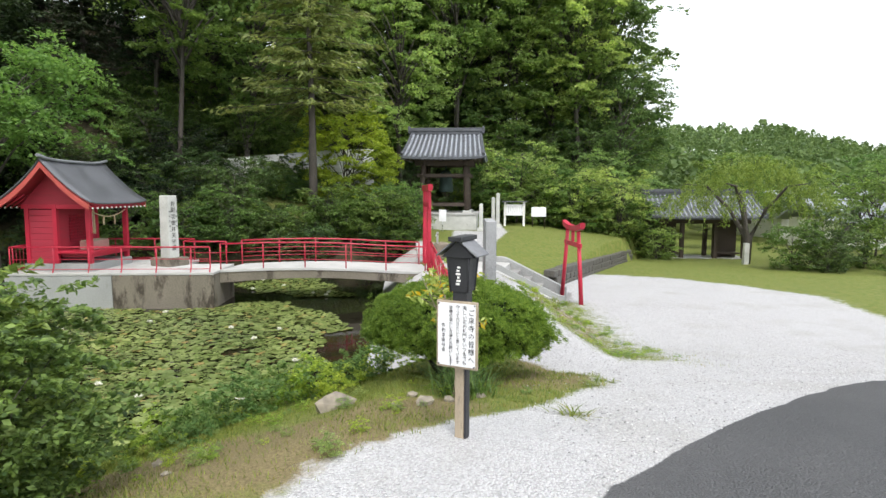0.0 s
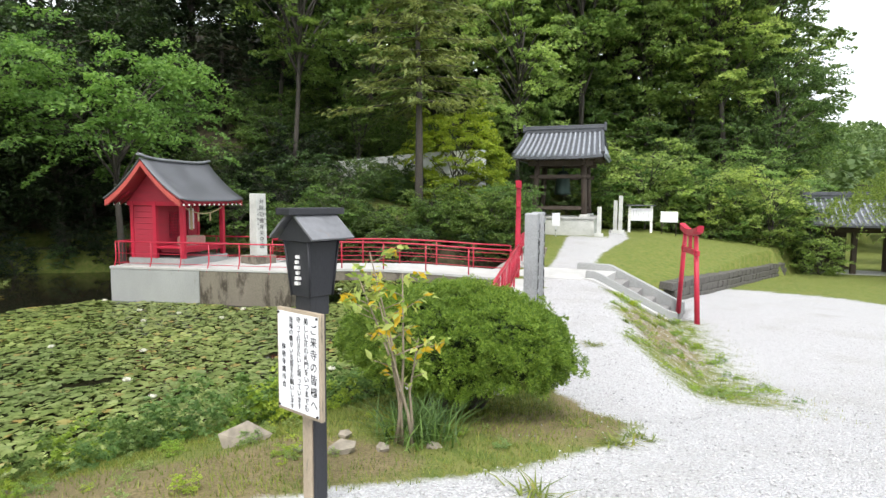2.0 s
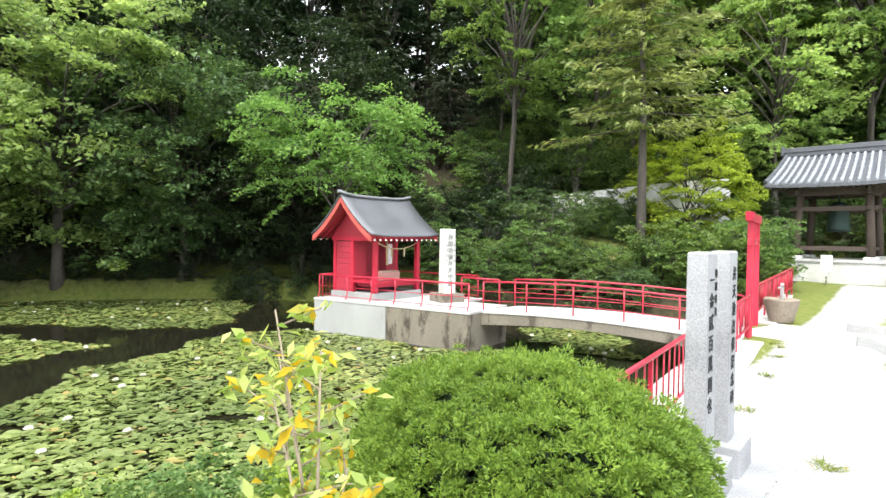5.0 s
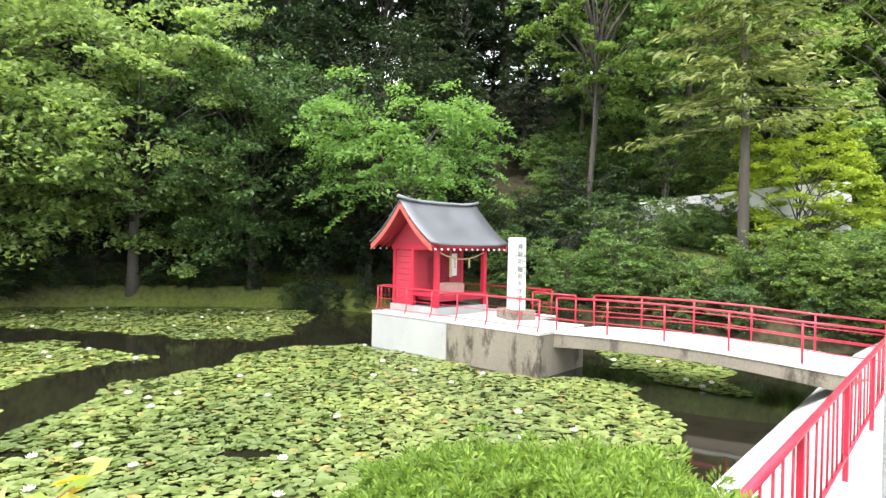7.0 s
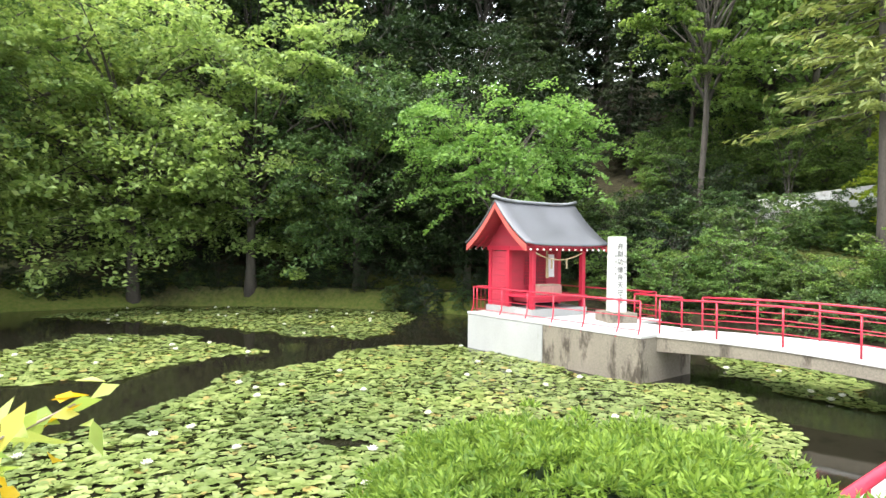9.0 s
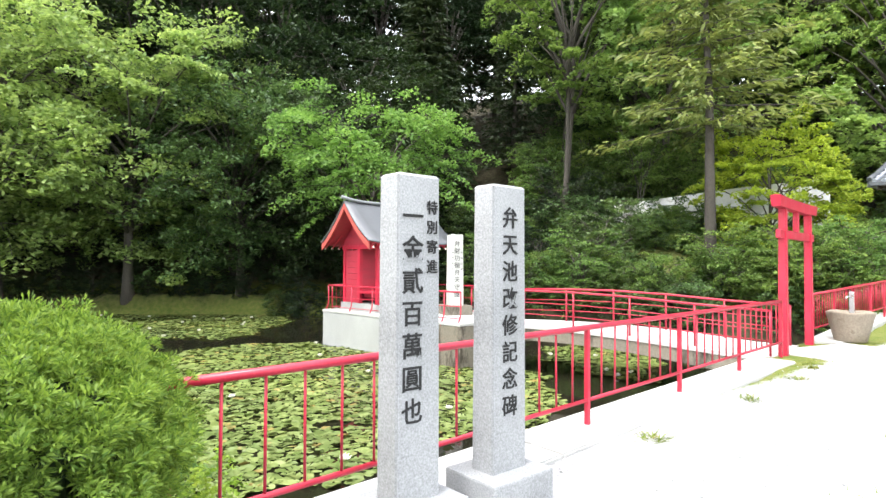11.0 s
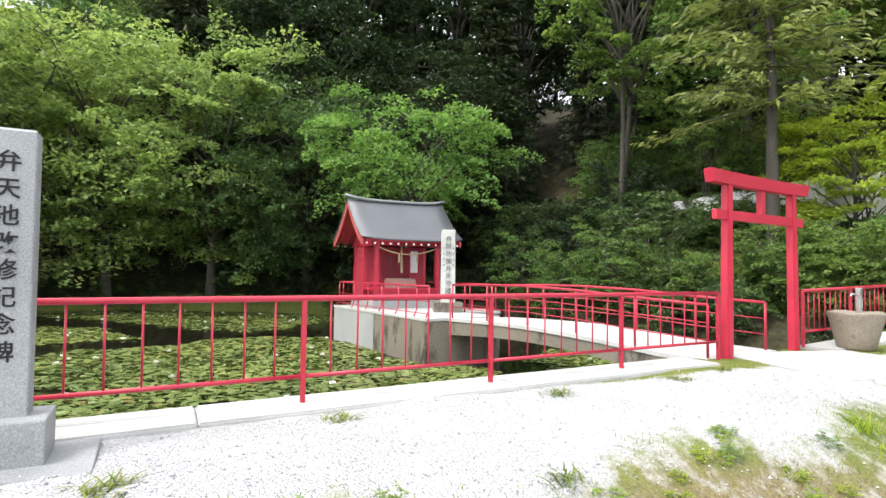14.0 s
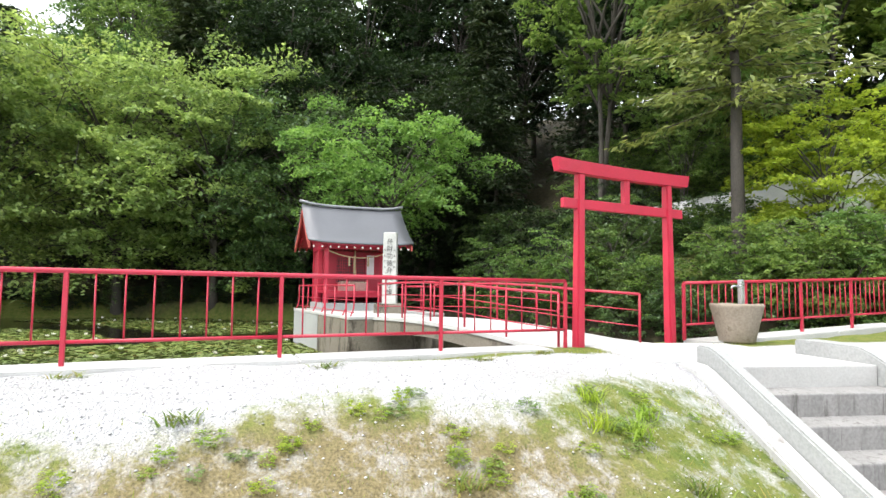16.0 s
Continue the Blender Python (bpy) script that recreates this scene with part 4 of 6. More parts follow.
for k in range(3):
    bm.faces.new((vs[0][k], vs[1][k], vs[1][(k + 1) % 3], vs[0][(k + 1) % 3]))
part("gable", bm, BLACK_WOOD, lan)
for s in (-1, 1):
    bm = boxes(((-0.002, -0.1, 0), (0.162, 0.1, 0.01)), bevel=0.003)
    ob = part("roof_sheet", bm, GALV, lan, "grey zinc roof sheet")
    ob.matrix_basis = pose(0, 0, 1.272, 0, 39, 0) if s > 0 else pose(0, 0, 1.272, 0, 39, 180)
part("ridge_cap", boxes(((-0.04, -0.13, 1.262), (0.04, 0.13, 1.288)), bevel=0.003), BLACK_WOOD, lan, "dark ridge cap")
bm = bmesh.new()
tube(bm, [(-0.06, -0.034, 0.872), (0.06, -0.034, 0.868)], 0.003, 5)
part("wire", bm, STEEL, lan)

notice = thing("notice_board", pose(0.363, 3.258, gz(0.363, 3.27) - 0.03, 0, 0, -23), "white handwritten notice in a weathered wooden frame on the lantern post", "sign")
part("backing", boxes(((-0.132, -0.01, 0.472), (0.132, 0.008, 0.878)), bevel=0.003), PALE_WOOD, notice, "weathered plywood backing")
sheet = part("sheet", boxes(((-0.12, -0.0145, 0.486), (0.12, -0.011, 0.866))), PAPER, notice, "white laminated sheet")
for k, (words, size, x, z, sp) in enumerate((("ご来寺の皆様へ", 0.042, 0.095, 0.835, 1.12), ("美しい花の札門をいつまでも", 0.029, 0.052, 0.855, 0.95), ("守って行きたいと思っています", 0.027, 0.008, 0.855, 0.95), ("皆様の暖かい支援をお願いします", 0.0255, -0.037, 0.85, 0.95), ("弥勒寺護持会", 0.026, -0.085, 0.74, 1.15))):
    me = text_mesh(words, size, 0.0006, True, sp, 0.0)
    ob = place("writing", me, INK, sheet, "black brush writing")
    ob.matrix_basis = pose(x, -0.0152, z)
for x in (-0.115, 0.115):
    for z in (0.492, 0.86):
        ob = part("pin", tube(bmesh.new(), [(x, -0.0145, z), (x, -0.019, z)], 0.005, 8), INK, sheet)


# ---- bell tower ----
def tiled_roof(t, half_x, ridge_x, z_eave, z_ridge, half_y, cols, hip):
    """A tiled roof with its ridge along x: slabs, rows of round cover tiles, ridge."""
    zr, ze = z_ridge, z_eave
    def slope(u):
        return zr + (ze - zr) * (u * 1.22 - 0.22 * u * u)
    for s in (-1, 1):
        bm = bmesh.new()
        rows = []
        for k in range(9):
            u = k / 8
            hx = ridge_x + (half_x - ridge_x) * u
            y = s * u * half_y
            rows.append([bm.verts.new((x, y, slope(u) + dz + 0.06 * (abs(x) / half_x) ** 4 * u)) for dz in (0, -0.09) for x in np.linspace(-hx, hx, 7)])
        for a, b in zip(rows, rows[1:]):
            for k in range(6):
                bm.faces.new((a[k], a[k + 1], b[k + 1], b[k]))
                bm.faces.new((a[k + 7], b[k + 7], b[k + 8], a[k + 8]))
        last = rows[-1]
        for k in range(6):
            bm.faces.new((last[k], last[k + 1], last[k + 8], last[k + 7]))
        for a, b in zip(rows, rows[1:]):
            bm.faces.new((a[0], b[0], b[7], a[7])), bm.faces.new((a[6], a[13], b[13], b[6]))
        bmesh.ops.recalc_face_normals(bm, faces=bm.faces)
        # darker tile: shade between the rolls, put into the slab's colour
        part("roof_slope", bm, TILE_DARK, t)
        for c in range(cols):
            v = -1 + 2 * (c + 0.5) / cols
            bm = bmesh.new()
            pts, rad = [], []
            for k in range(8):
                for e in (0.0, 0.97):
                    u = min(1.0, (k + e) / 8)
                    hx = ridge_x + (half_x - ridge_x) * u
                    x = v * hx
                    pts.append((x, s * u * half_y, slope(u) + 0.015 + 0.06 * (abs(x) / half_x) ** 4 * u + (0.022 if e else -0.016)))
                    rad.append(0.06 if e else 0.042)
            tube(bm, pts, rad, 6)
            # lighter tile: highlights along the rolls, put into their colour
            part("roll", bm, TILE, t)
    bm = boxes(((-ridge_x - 0.08, -0.10, zr - 0.02), (ridge_x + 0.08, 0.10, zr + 0.12)), ((-ridge_x - 0.12, -0.13, zr + 0.122), (ridge_x + 0.12, 0.13, zr + 0.20)), ((-ridge_x - 0.08, -0.08, zr + 0.202), (ridge_x + 0.08, 0.08, zr + 0.29)), bevel=0.015)
    part("ridge", bm, TILE_DARK, t, "stacked ridge tiles")
    for s in (-1, 1):
        part("ridge_end", boxes(((s * (ridge_x + 0.13) - 0.05, -0.14, zr + 0.02), (s * (ridge_x + 0.13) + 0.05, 0.14, zr + 0.36)), bevel=0.03), TILE_DARK, t, "ornamental ridge-end tile")
        for q in (-1, 1):
            bm = tube(bmesh.new(), [(s * (ridge_x + (half_x - ridge_x) * u), q * u * half_y, slope(u) + 0.06 + 0.06 * u) for u in [k / 8 for k in range(9)]], 0.075, 6)
            part("edge_ridge", bm, TILE_DARK, t)


tower = thing("bell_tower", pose(-0.3, 26.3, gz(-0.3, 26.0), 0, 0, -3.5), "open timber bell tower, silvery tiled roof, on a stone platform", "bell tower")
g0 = gz(-0.3, 26.0)
part("platform", boxes(((-1.45, -1.45, -0.2), (1.45, 1.45, 0.62)), bevel=0.02), GRANITE_OLD, tower, "granite platform")
part("platform_edge", boxes(((-1.5, -1.5, 0.621), (1.5, 1.5, 0.70)), bevel=0.015), CONCRETE, tower)
for sx in (-1, 1):
    for sy in (-1, 1):
        part("post", tube(bmesh.new(), [(sx * 1.02, sy * 1.02, 0.70), (sx * 0.92, sy * 0.92, 2.95)], 0.12, 10), OLD_WOOD, tower)
        part("post_stone", boxes(((sx * 1.02 - 0.19, sy * 1.02 - 0.19, 0.69), (sx * 1.02 + 0.19, sy * 1.02 + 0.19, 0.80)), bevel=0.03), GRANITE_OLD, tower)
for z0, z1, h_ in ((0.98, 1.12, 1.08), (2.25, 2.40, 1.2), (2.75, 2.98, 1.3)):
    for s in (-1, 1):
        part("beam", boxes(((-h_, s * 0.96 - 0.06, z0), (h_, s * 0.96 + 0.06, z1)), bevel=0.012), OLD_WOOD, tower)
        part("beam", boxes(((s * 0.955 - 0.058, -h_, z0 + 0.02), (s * 0.955 + 0.058, h_, z1 - 0.02)), bevel=0.012), OLD_WOOD, tower)
for k in range(17):
    x = -1.6 + 3.2 * k / 16
    for s in (-1, 1):
        part("rafter", bar((x, s * 0.7, 3.18), (x, s * 1.72, 2.93), 0.035, 4), OLD_WOOD, tower)
part("soffit", boxes(((-1.62, -1.7, 3.0), (1.62, 1.7, 3.05))), OLD_WOOD, tower)
tiled_roof(tower, 1.74, 1.55, 3.06, 4.2, 1.9, 16, 1)
for s in (-1, 1):
    bm = bmesh.new()
    vs = [[bm.verts.new((s * (1.5 + d), y, z)) for y, z in ((-1.5, 3.12), (1.5, 3.12), (0, 4.15))] for d in (-0.03, 0.03)]
    bm.faces.new(vs[0]), bm.faces.new(vs[1][::-1])
    for k in range(3):
        bm.faces.new((vs[0][k], vs[1][k], vs[1][(k + 1) % 3], vs[0][(k + 1) % 3]))
    bmesh.ops.recalc_face_normals(bm, faces=bm.faces)
    part("gable", bm, OLD_WOOD, tower)
for s in (-1, 1):
    # short side slopes under the gables
    bm = bmesh.new()
    vs = [bm.verts.new(v) for v in ((s * 1.8, -1.88, 3.08), (s * 1.8, 1.88, 3.08), (s * 1.6, 0.95, 3.6), (s * 1.6, -0.95, 3.6), (s * 1.8, -1.88, 3.0), (s * 1.8, 1.88, 3.0), (s * 1.55, 0.95, 3.5), (s * 1.55, -0.95, 3.5))]
    for f in ((0, 1, 2, 3), (4, 7, 6, 5), (0, 4, 5, 1), (1, 5, 6, 2), (2, 6, 7, 3), (3, 7, 4, 0)):
        bm.faces.new([vs[i] for i in f])
    bmesh.ops.recalc_face_normals(bm, faces=bm.faces)
    part("side_slope", bm, TILE, tower)
    for k in range(11):
        v = -1 + 2 * (k + 0.5) / 11
        part("roll", bar((s * 1.82, v * 1.85, 3.10), (s * 1.62, v * 0.95, 3.62), 0.055, 6), TILE, tower)
bell = thing("temple_bell", pose(-0.3, 26.3, g0 + 1.6), "green bronze temple bell hanging in the tower", "bell")
bm = bmesh.new()
tube(bm, [(0, 0, 0), (0, 0, 0.1), (0, 0, 0.5), (0, 0, 0.85), (0, 0, 0.97), (0, 0, 1.0)], [0.34, 0.33, 0.30, 0.26, 0.16, 0.05], 18)
part("bell_body", bm, BRONZE, bell)
part("bell_loop", bar((0, 0, 0.98), (0, 0, 1.4), 0.04), BRONZE, bell)

sign_small = thing("notice", pose(-0.38, 24.2, gz(-0.38, 24.2)), "small white notice on a thin stand before the bell tower", "sign")
part("stand", bar((0, 0, -0.05), (0, 0, 0.55), 0.02), STEEL, sign_small)
part("panel", boxes(((-0.15, -0.03, 0.42), (0.15, -0.01, 0.92)), bevel=0.004), PAPER, sign_small)

for x, y, h_ in ((1.25, 24.6, 1.15), (1.88, 26.5, 1.36), (2.08, 26.4, 1.55)):
    st = thing("stone_post", on(x, y), "slim pale granite post near the bell tower", "stone post", "stone posts by the bell tower")
    bm = frustum(bmesh.new(), -0.05, 0.085, 0.085, h_, 0.08, 0.08)
    bmesh.ops.bevel(bm, geom=list(bm.edges), offset=0.01, segments=1, affect="EDGES")
    part("shaft", bm, GRANITE_OLD, st)
    part("base", boxes(((-0.17, -0.17, -0.06), (0.17, 0.17, 0.12)), bevel=0.015), GRANITE_OLD, st)

bd = thing("notice_board", on(2.9, 27.0, -6), "white notice board between two pale posts under a small roof", "sign")
for s in (-1, 1):
    part("post", boxes(((s * 0.44 - 0.05, -0.05, -0.1), (s * 0.44 + 0.05, 0.05, 1.12)), bevel=0.008), WHITE_PAINT, bd)
part("panel", boxes(((-0.385, -0.03, 0.5), (0.385, 0.03, 1.02)), bevel=0.005), PAPER, bd)
part("roof", boxes(((-0.58, -0.16, 1.125), (0.58, 0.16, 1.17)), bevel=0.008), ROOF_SHEET, bd)
bars = bmesh.new()
for k in range(7):
    box(bars, (0.32 - k * 0.1, -0.034, 0.62 + 0.04 * (k % 3)), (0.326 - k * 0.1, -0.0305, 0.94))
part("writing", bars, INK, bd)
bd2 = thing("notice_board", on(4.05, 27.1, -6), "plain white notice board on two thin legs", "sign")
for s in (-1, 1):
    part("leg", bar((s * 0.28, 0.02, -0.1), (s * 0.28, 0.02, 1.0), 0.018), OLD_WOOD, bd2)
part("panel", boxes(((-0.34, -0.02, 0.55), (0.34, 0.0, 1.0)), bevel=0.004), PAPER, bd2)

# dry stone edge below the grass mound
ret = thing("retaining_wall", pose(0, 0, 0), "low dark mossy stone wall holding the grass mound", "wall", kind="structure")
rnd = random.Random(4)
for k in range(26):
    f = k / 25
    for c in range(3):
        y = 17.0 + 11.0 * f + 0.2 * (c % 2)
        x = 3.05 + (y - 17.0) * 0.49
        z = float(height(np.array([x + 0.7]), np.array([y]))[0]) - 0.05 + 0.2 * c
        ob = part("stone", boxes(((-0.23, -0.17, -0.1), (0.23, 0.17, 0.1)), bevel=0.03), STONE_WALL, ret)
        ob.matrix_basis = pose(x + 0.1 - 0.03 * c, y, z + 0.05, rnd.uniform(-4, 4), rnd.uniform(-4, 4), 63.9 + rnd.uniform(-4, 4))

# ---- temple gate ----
GY0 = 31.0
gate = thing("temple_gate", pose(12.95, GY0, gz(12.95, GY0), 0, 0, -2), "old dark timber temple gate with a silvery tiled roof", "gate")
for x in (-2.3, -0.95, 0.75, 2.2):
    for y in (-0.7, 0.7):
        part("post", boxes(((x - 0.1, y - 0.1, -0.1), (x + 0.1, y + 0.1, 1.85)), bevel=0.012), OLD_WOOD, gate)
for x0, x1 in ((-2.2, -1.05), (0.85, 2.1)):
    part("wall_panel", boxes(((x0, -0.05, 0.02), (x1, 0.0, 1.85))), OLD_WOOD, gate)
    part("bench", boxes(((x0, -0.6, 0.25), (x1, -0.06, 0.33)), bevel=0.01), OLD_WOOD, gate)
part("beam", boxes(((-2.6, -0.8, 1.851), (2.5, 0.8, 2.12)), bevel=0.02), OLD_WOOD, gate)
part("sill", boxes(((-2.6, -0.9, -0.12), (2.5, 0.9, 0.05)), bevel=0.02), GRANITE_OLD, gate)
tiled_roof(gate, 2.9, 2.75, 2.2, 3.35, 1.75, 24, 0)
for s in (-1, 1):
    bm = bmesh.new()
    vs = [[bm.verts.new((s * (2.6 + d), y, z)) for y, z in ((-1.4, 2.2), (1.4, 2.2), (0, 3.25))] for d in (-0.03, 0.03)]
    bm.faces.new(vs[0]), bm.faces.new(vs[1][::-1])
    for k in range(3):
        bm.faces.new((vs[0][k], vs[1][k], vs[1][(k + 1) % 3], vs[0][(k + 1) % 3]))
    part("gable", bm, OLD_WOOD, gate)

# white wall among the trees
bm = bmesh.new()
wp_ = [(-10.5, 21.75, 2.78), (-9.6, 22.2, 2.9), (-7.4, 23.5, 3.2), (-5.3, 24.9, 3.5), (-3.6, 26.2, 3.65)]
rows = []
for x, y, z in wp_:
    rows.append([bm.verts.new(v) for v in ((x, y, z - 1.6), (x - 0.1, y + 0.16, z - 1.6), (x - 0.1, y + 0.16, z), (x, y, z))])
for a, b in zip(rows, rows[1:]):
    for k in range(4):
        bm.faces.new((a[k], a[(k + 1) % 4], b[(k + 1) % 4], b[k]))
bm.faces.new(rows[0]), bm.faces.new(rows[-1][::-1])
bmesh.ops.recalc_face_normals(bm, faces=bm.faces)
tagged(part("wall_hillside", bm, WALL_PALE), "pale concrete wall of the lane on the wooded slope", "wall", kind="structure")


# ---- plants ----
def leaves_mesh(name, pos, size, rng, up=0.5, slim=0.45, droop=0.0, outward=None):
    """One folded leaf of four corners at each place; size is one number or an array."""
    n_ = len(pos)
    size = np.broadcast_to(np.asarray(size, float), (n_,)) * rng.uniform(0.7, 1.3, n_)
    d = rng.normal(size=(n_, 3))
    if outward is not None:
        d = d * 0.6 + outward
    d[:, 2] = d[:, 2] * (1 - up) - droop
    d /= np.linalg.norm(d, axis=1)[:, None] + 1e-9
    nrm = rng.normal(size=(n_, 3)) * (1 - up) + np.array([0, 0, up * 1.6])
    side = np.cross(d, nrm)
    side /= np.linalg.norm(side, axis=1)[:, None] + 1e-9
    fold = np.cross(side, d)
    L = size[:, None]
    base = pos - d * L * 0.5
    mid = pos - fold * L * 0.08
    tip = pos + d * L * 0.5 - np.array([0, 0, 0.12]) * L
    v = np.stack([base, mid + side * L * slim * 0.5 + fold * L * 0.12, tip, mid - side * L * slim * 0.5 + fold * L * 0.12], 1).reshape(-1, 3)
    i = np.arange(n_)[:, None] * 4
    return array_mesh(name, v, np.concatenate([i + [0, 1, 2], i + [0, 2, 3]], 0).reshape(2, n_, 3).transpose(1, 0, 2).reshape(-1, 3))


def sprays(rng, centre, away, reach, count, leaves, droop, bm=None):
    """Leaves on flat fans of twigs that spread from the end of a limb, outwards and a little down."""
    out = []
    for k in range(count):
        a = away + rng.normal(0, 1.15)
        rise = rng.normal(0.12, 0.32)
        length = reach * rng.uniform(0.55, 1.25)
        d = np.array([math.cos(a) * math.cos(rise), math.sin(a) * math.cos(rise), math.sin(rise)])
        side = np.array([-math.sin(a), math.cos(a), 0.0])
        root = centre + rng.normal(0, 0.22, 3) * reach * np.array([1, 1, 0.8])
        s = rng.random(leaves) ** 0.75
        w = rng.uniform(-1, 1, leaves) * 0.34 * length * np.sin(np.pi * (0.12 + 0.80 * s))
        fork = np.round(w / (0.11 * length)) * 0.11 * length
        w = 0.55 * fork + 0.45 * w
        q = root + np.outer(s * length, d) + np.outer(w, side)
        q[:, 2] += -droop * length * s * s - 0.25 * np.abs(w) + rng.normal(0, 0.045 * length, leaves)
        out.append(q)
        if bm is not None and k % 2 == 0:
            tip = root + d * length * 0.9 - np.array([0, 0, droop * length * 0.8])
            tube(bm, [centre, root + d * length * 0.45 - np.array([0, 0, droop * length * 0.2]), tip], [0.018, 0.010, 0.004], 3)
    return np.concatenate(out)


def make_tree(seed, tall, radius, start, lobes, per, leaf, flat=0.5, trunk_r=0.16, lean=0.0, stems=1, up=0.55, droop=0.22, fans=7, limbs=True):
    """Meshes of a broad-leaved tree: trunk, arching limbs, and a crown of leafy twig fans with gaps."""
    rng = np.random.default_rng(seed)
    bm = bmesh.new()
    tops = []
    for s in range(stems):
        a = 2 * math.pi * s / stems + seed
        sp = 0.0 if stems == 1 else 0.12 * tall
        pts = [Vector((math.cos(a) * sp * k * k + lean * k * k * tall + 0.035 * tall * math.sin(3 * k + seed) * k, math.sin(a) * sp * k * k + 0.03 * tall * math.cos(4 * k + seed) * k, -0.3 + k * tall * 0.88)) for k in [j / 7 for j in range(8)]]
        tube(bm, pts, [trunk_r * (1.3 if j == 0 else 1.0) * (1 - 0.85 * j / 7) / (1 if stems == 1 else 1.5) for j in range(8)], 8)
        tops.append(pts)
    pos = []
    for k in range(lobes):
        f = (k + 0.5) / lobes
        h = start + (1 - start) * f ** 0.85
        wide = radius * (math.sin(math.pi * min(1, 0.18 + 0.78 * (1 - (h - start) / (1 - start)))) ** 0.7)
        a = k * 2.399 + rng.uniform(-0.5, 0.5)
        rr = wide * math.sqrt(rng.uniform(0.2, 0.85)) * 0.85
        stem = tops[k % stems]
        j = min(6, max(1, int(h * 7 * 0.9)))
        axis = stem[j]
        c = np.array([axis.x + rr * math.cos(a), axis.y + rr * math.sin(a), (h + rng.normal(0, 0.02)) * tall])
        reach = radius * rng.uniform(0.30, 0.52) * (0.75 + 0.5 * flat)
        pos.append(sprays(rng, c, a, reach, fans, max(4, int(per * rng.uniform(0.7, 1.3) / fans)), droop, bm if trunk_r > 0.03 else None))
        if limbs and rr > 0.42 * radius:
            f = max(1.0, min(6.0, 5.6 * h))
            root = stem[int(f)].lerp(stem[int(f) + 1], f - int(f))
            to = Vector(c) - root
            mid = root + to * 0.55 + Vector((0, 0, 0.10 * to.length))
            tube(bm, [root, root + to * 0.25 + Vector((0, 0, 0.07 * to.length)), mid, Vector(c)], [trunk_r * 0.36, trunk_r * 0.27, trunk_r * 0.18, 0.012 if trunk_r > 0.03 else 0.003], 5)
    trunk = bpy.data.meshes.new("trunk")
    bm.to_mesh(trunk)
    bm.free()
    return trunk, leaves_mesh("crown", np.concatenate(pos), leaf, rng, up, 0.55)


def make_conifer(seed, tall, radius, start, layers, per, leaf):
    rng = np.random.default_rng(seed)
    bm = tube(bmesh.new(), [(0.05 * math.sin(k), 0.05 * math.cos(2 * k), -0.3 + tall * k / 7) for k in range(8)], [0.19 * (1 - k / 7.6) for k in range(8)], 8)
    pos, out = [], []
    for k in range(layers):
        h = start + (1 - start) * k / layers
        r = radius * (1 - (h - start) / (1 - start)) ** 0.75 + 0.25
        for b in range(6):
            a = 2.399 * (k * 6 + b) + rng.uniform(-0.3, 0.3)
            reach = r * rng.uniform(0.65, 1.1)
            e = Vector((math.cos(a) * reach, math.sin(a) * reach, h * tall - 0.12 * reach))
            tube(bm, [(0, 0, h * tall), e], [0.03, 0.006], 4)
            s = rng.random(per) ** 0.7
            q = np.outer(s, np.array(e) - np.array([0, 0, h * tall])) + np.array([0, 0, h * tall])
            q += rng.normal(size=(per, 3)) * np.array([0.16, 0.16, 0.06]) * (0.4 + s[:, None]) - np.array([0, 0, 0.05])
            pos.append(q)
            out.append(np.tile(np.array([math.cos(a), math.sin(a), -0.2]), (per, 1)))
    trunk = bpy.data.meshes.new("trunk")
    bm.to_mesh(trunk)
    bm.free()
    return trunk, leaves_mesh("crown", np.concatenate(pos), leaf, rng, 0.5, 0.3, 0.1, np.concatenate(out))


def plant(name, meshes, leafy, m, label, category, group="", bark=None):
    t = thing(name, m, label, category, group)
    trunk, crown = meshes
    place("trunk", trunk, bark or BARK, t)
    if not crown.materials:
        crown.materials.append(leafy)
    ob = place("crown", crown, None, t)
    if crown.materials[0] != leafy:
        ob.material_slots[0].link = "OBJECT"
        ob.material_slots[0].material = leafy
    return t


KINDS = [make_tree(11, 11, 3.4, 0.26, 38, 430, 0.19), make_tree(12, 12.5, 3.0, 0.30, 38, 430, 0.19, lean=0.04), make_tree(13, 9.5, 3.6, 0.20, 38, 430, 0.18, flat=0.42, lean=0.08), make_tree(14, 14, 3.2, 0.38, 40, 430, 0.20, stems=2)]
DEEP = [make_tree(15, 11.5, 3.4, 0.15, 36, 150, 0.32), make_tree(16, 13, 3.2, 0.18, 36, 150, 0.34, stems=2)]
CONIFERS = [make_conifer(21, 13, 2.3, 0.22, 24, 60, 0.30), make_conifer(22, 10, 1.9, 0.12, 20, 60, 0.28)]
UNDER = [make_tree(31, 2.6, 1.5, 0.05, 22, 230, 0.12, flat=0.6, trunk_r=0.04, stems=3), make_tree(32, 2.0, 1.3, 0.04, 20, 230, 0.11, flat=0.65, trunk_r=0.035, stems=3), make_tree(33, 3.2, 1.6, 0.06, 24, 230, 0.12, flat=0.55, trunk_r=0.05, stems=3)]

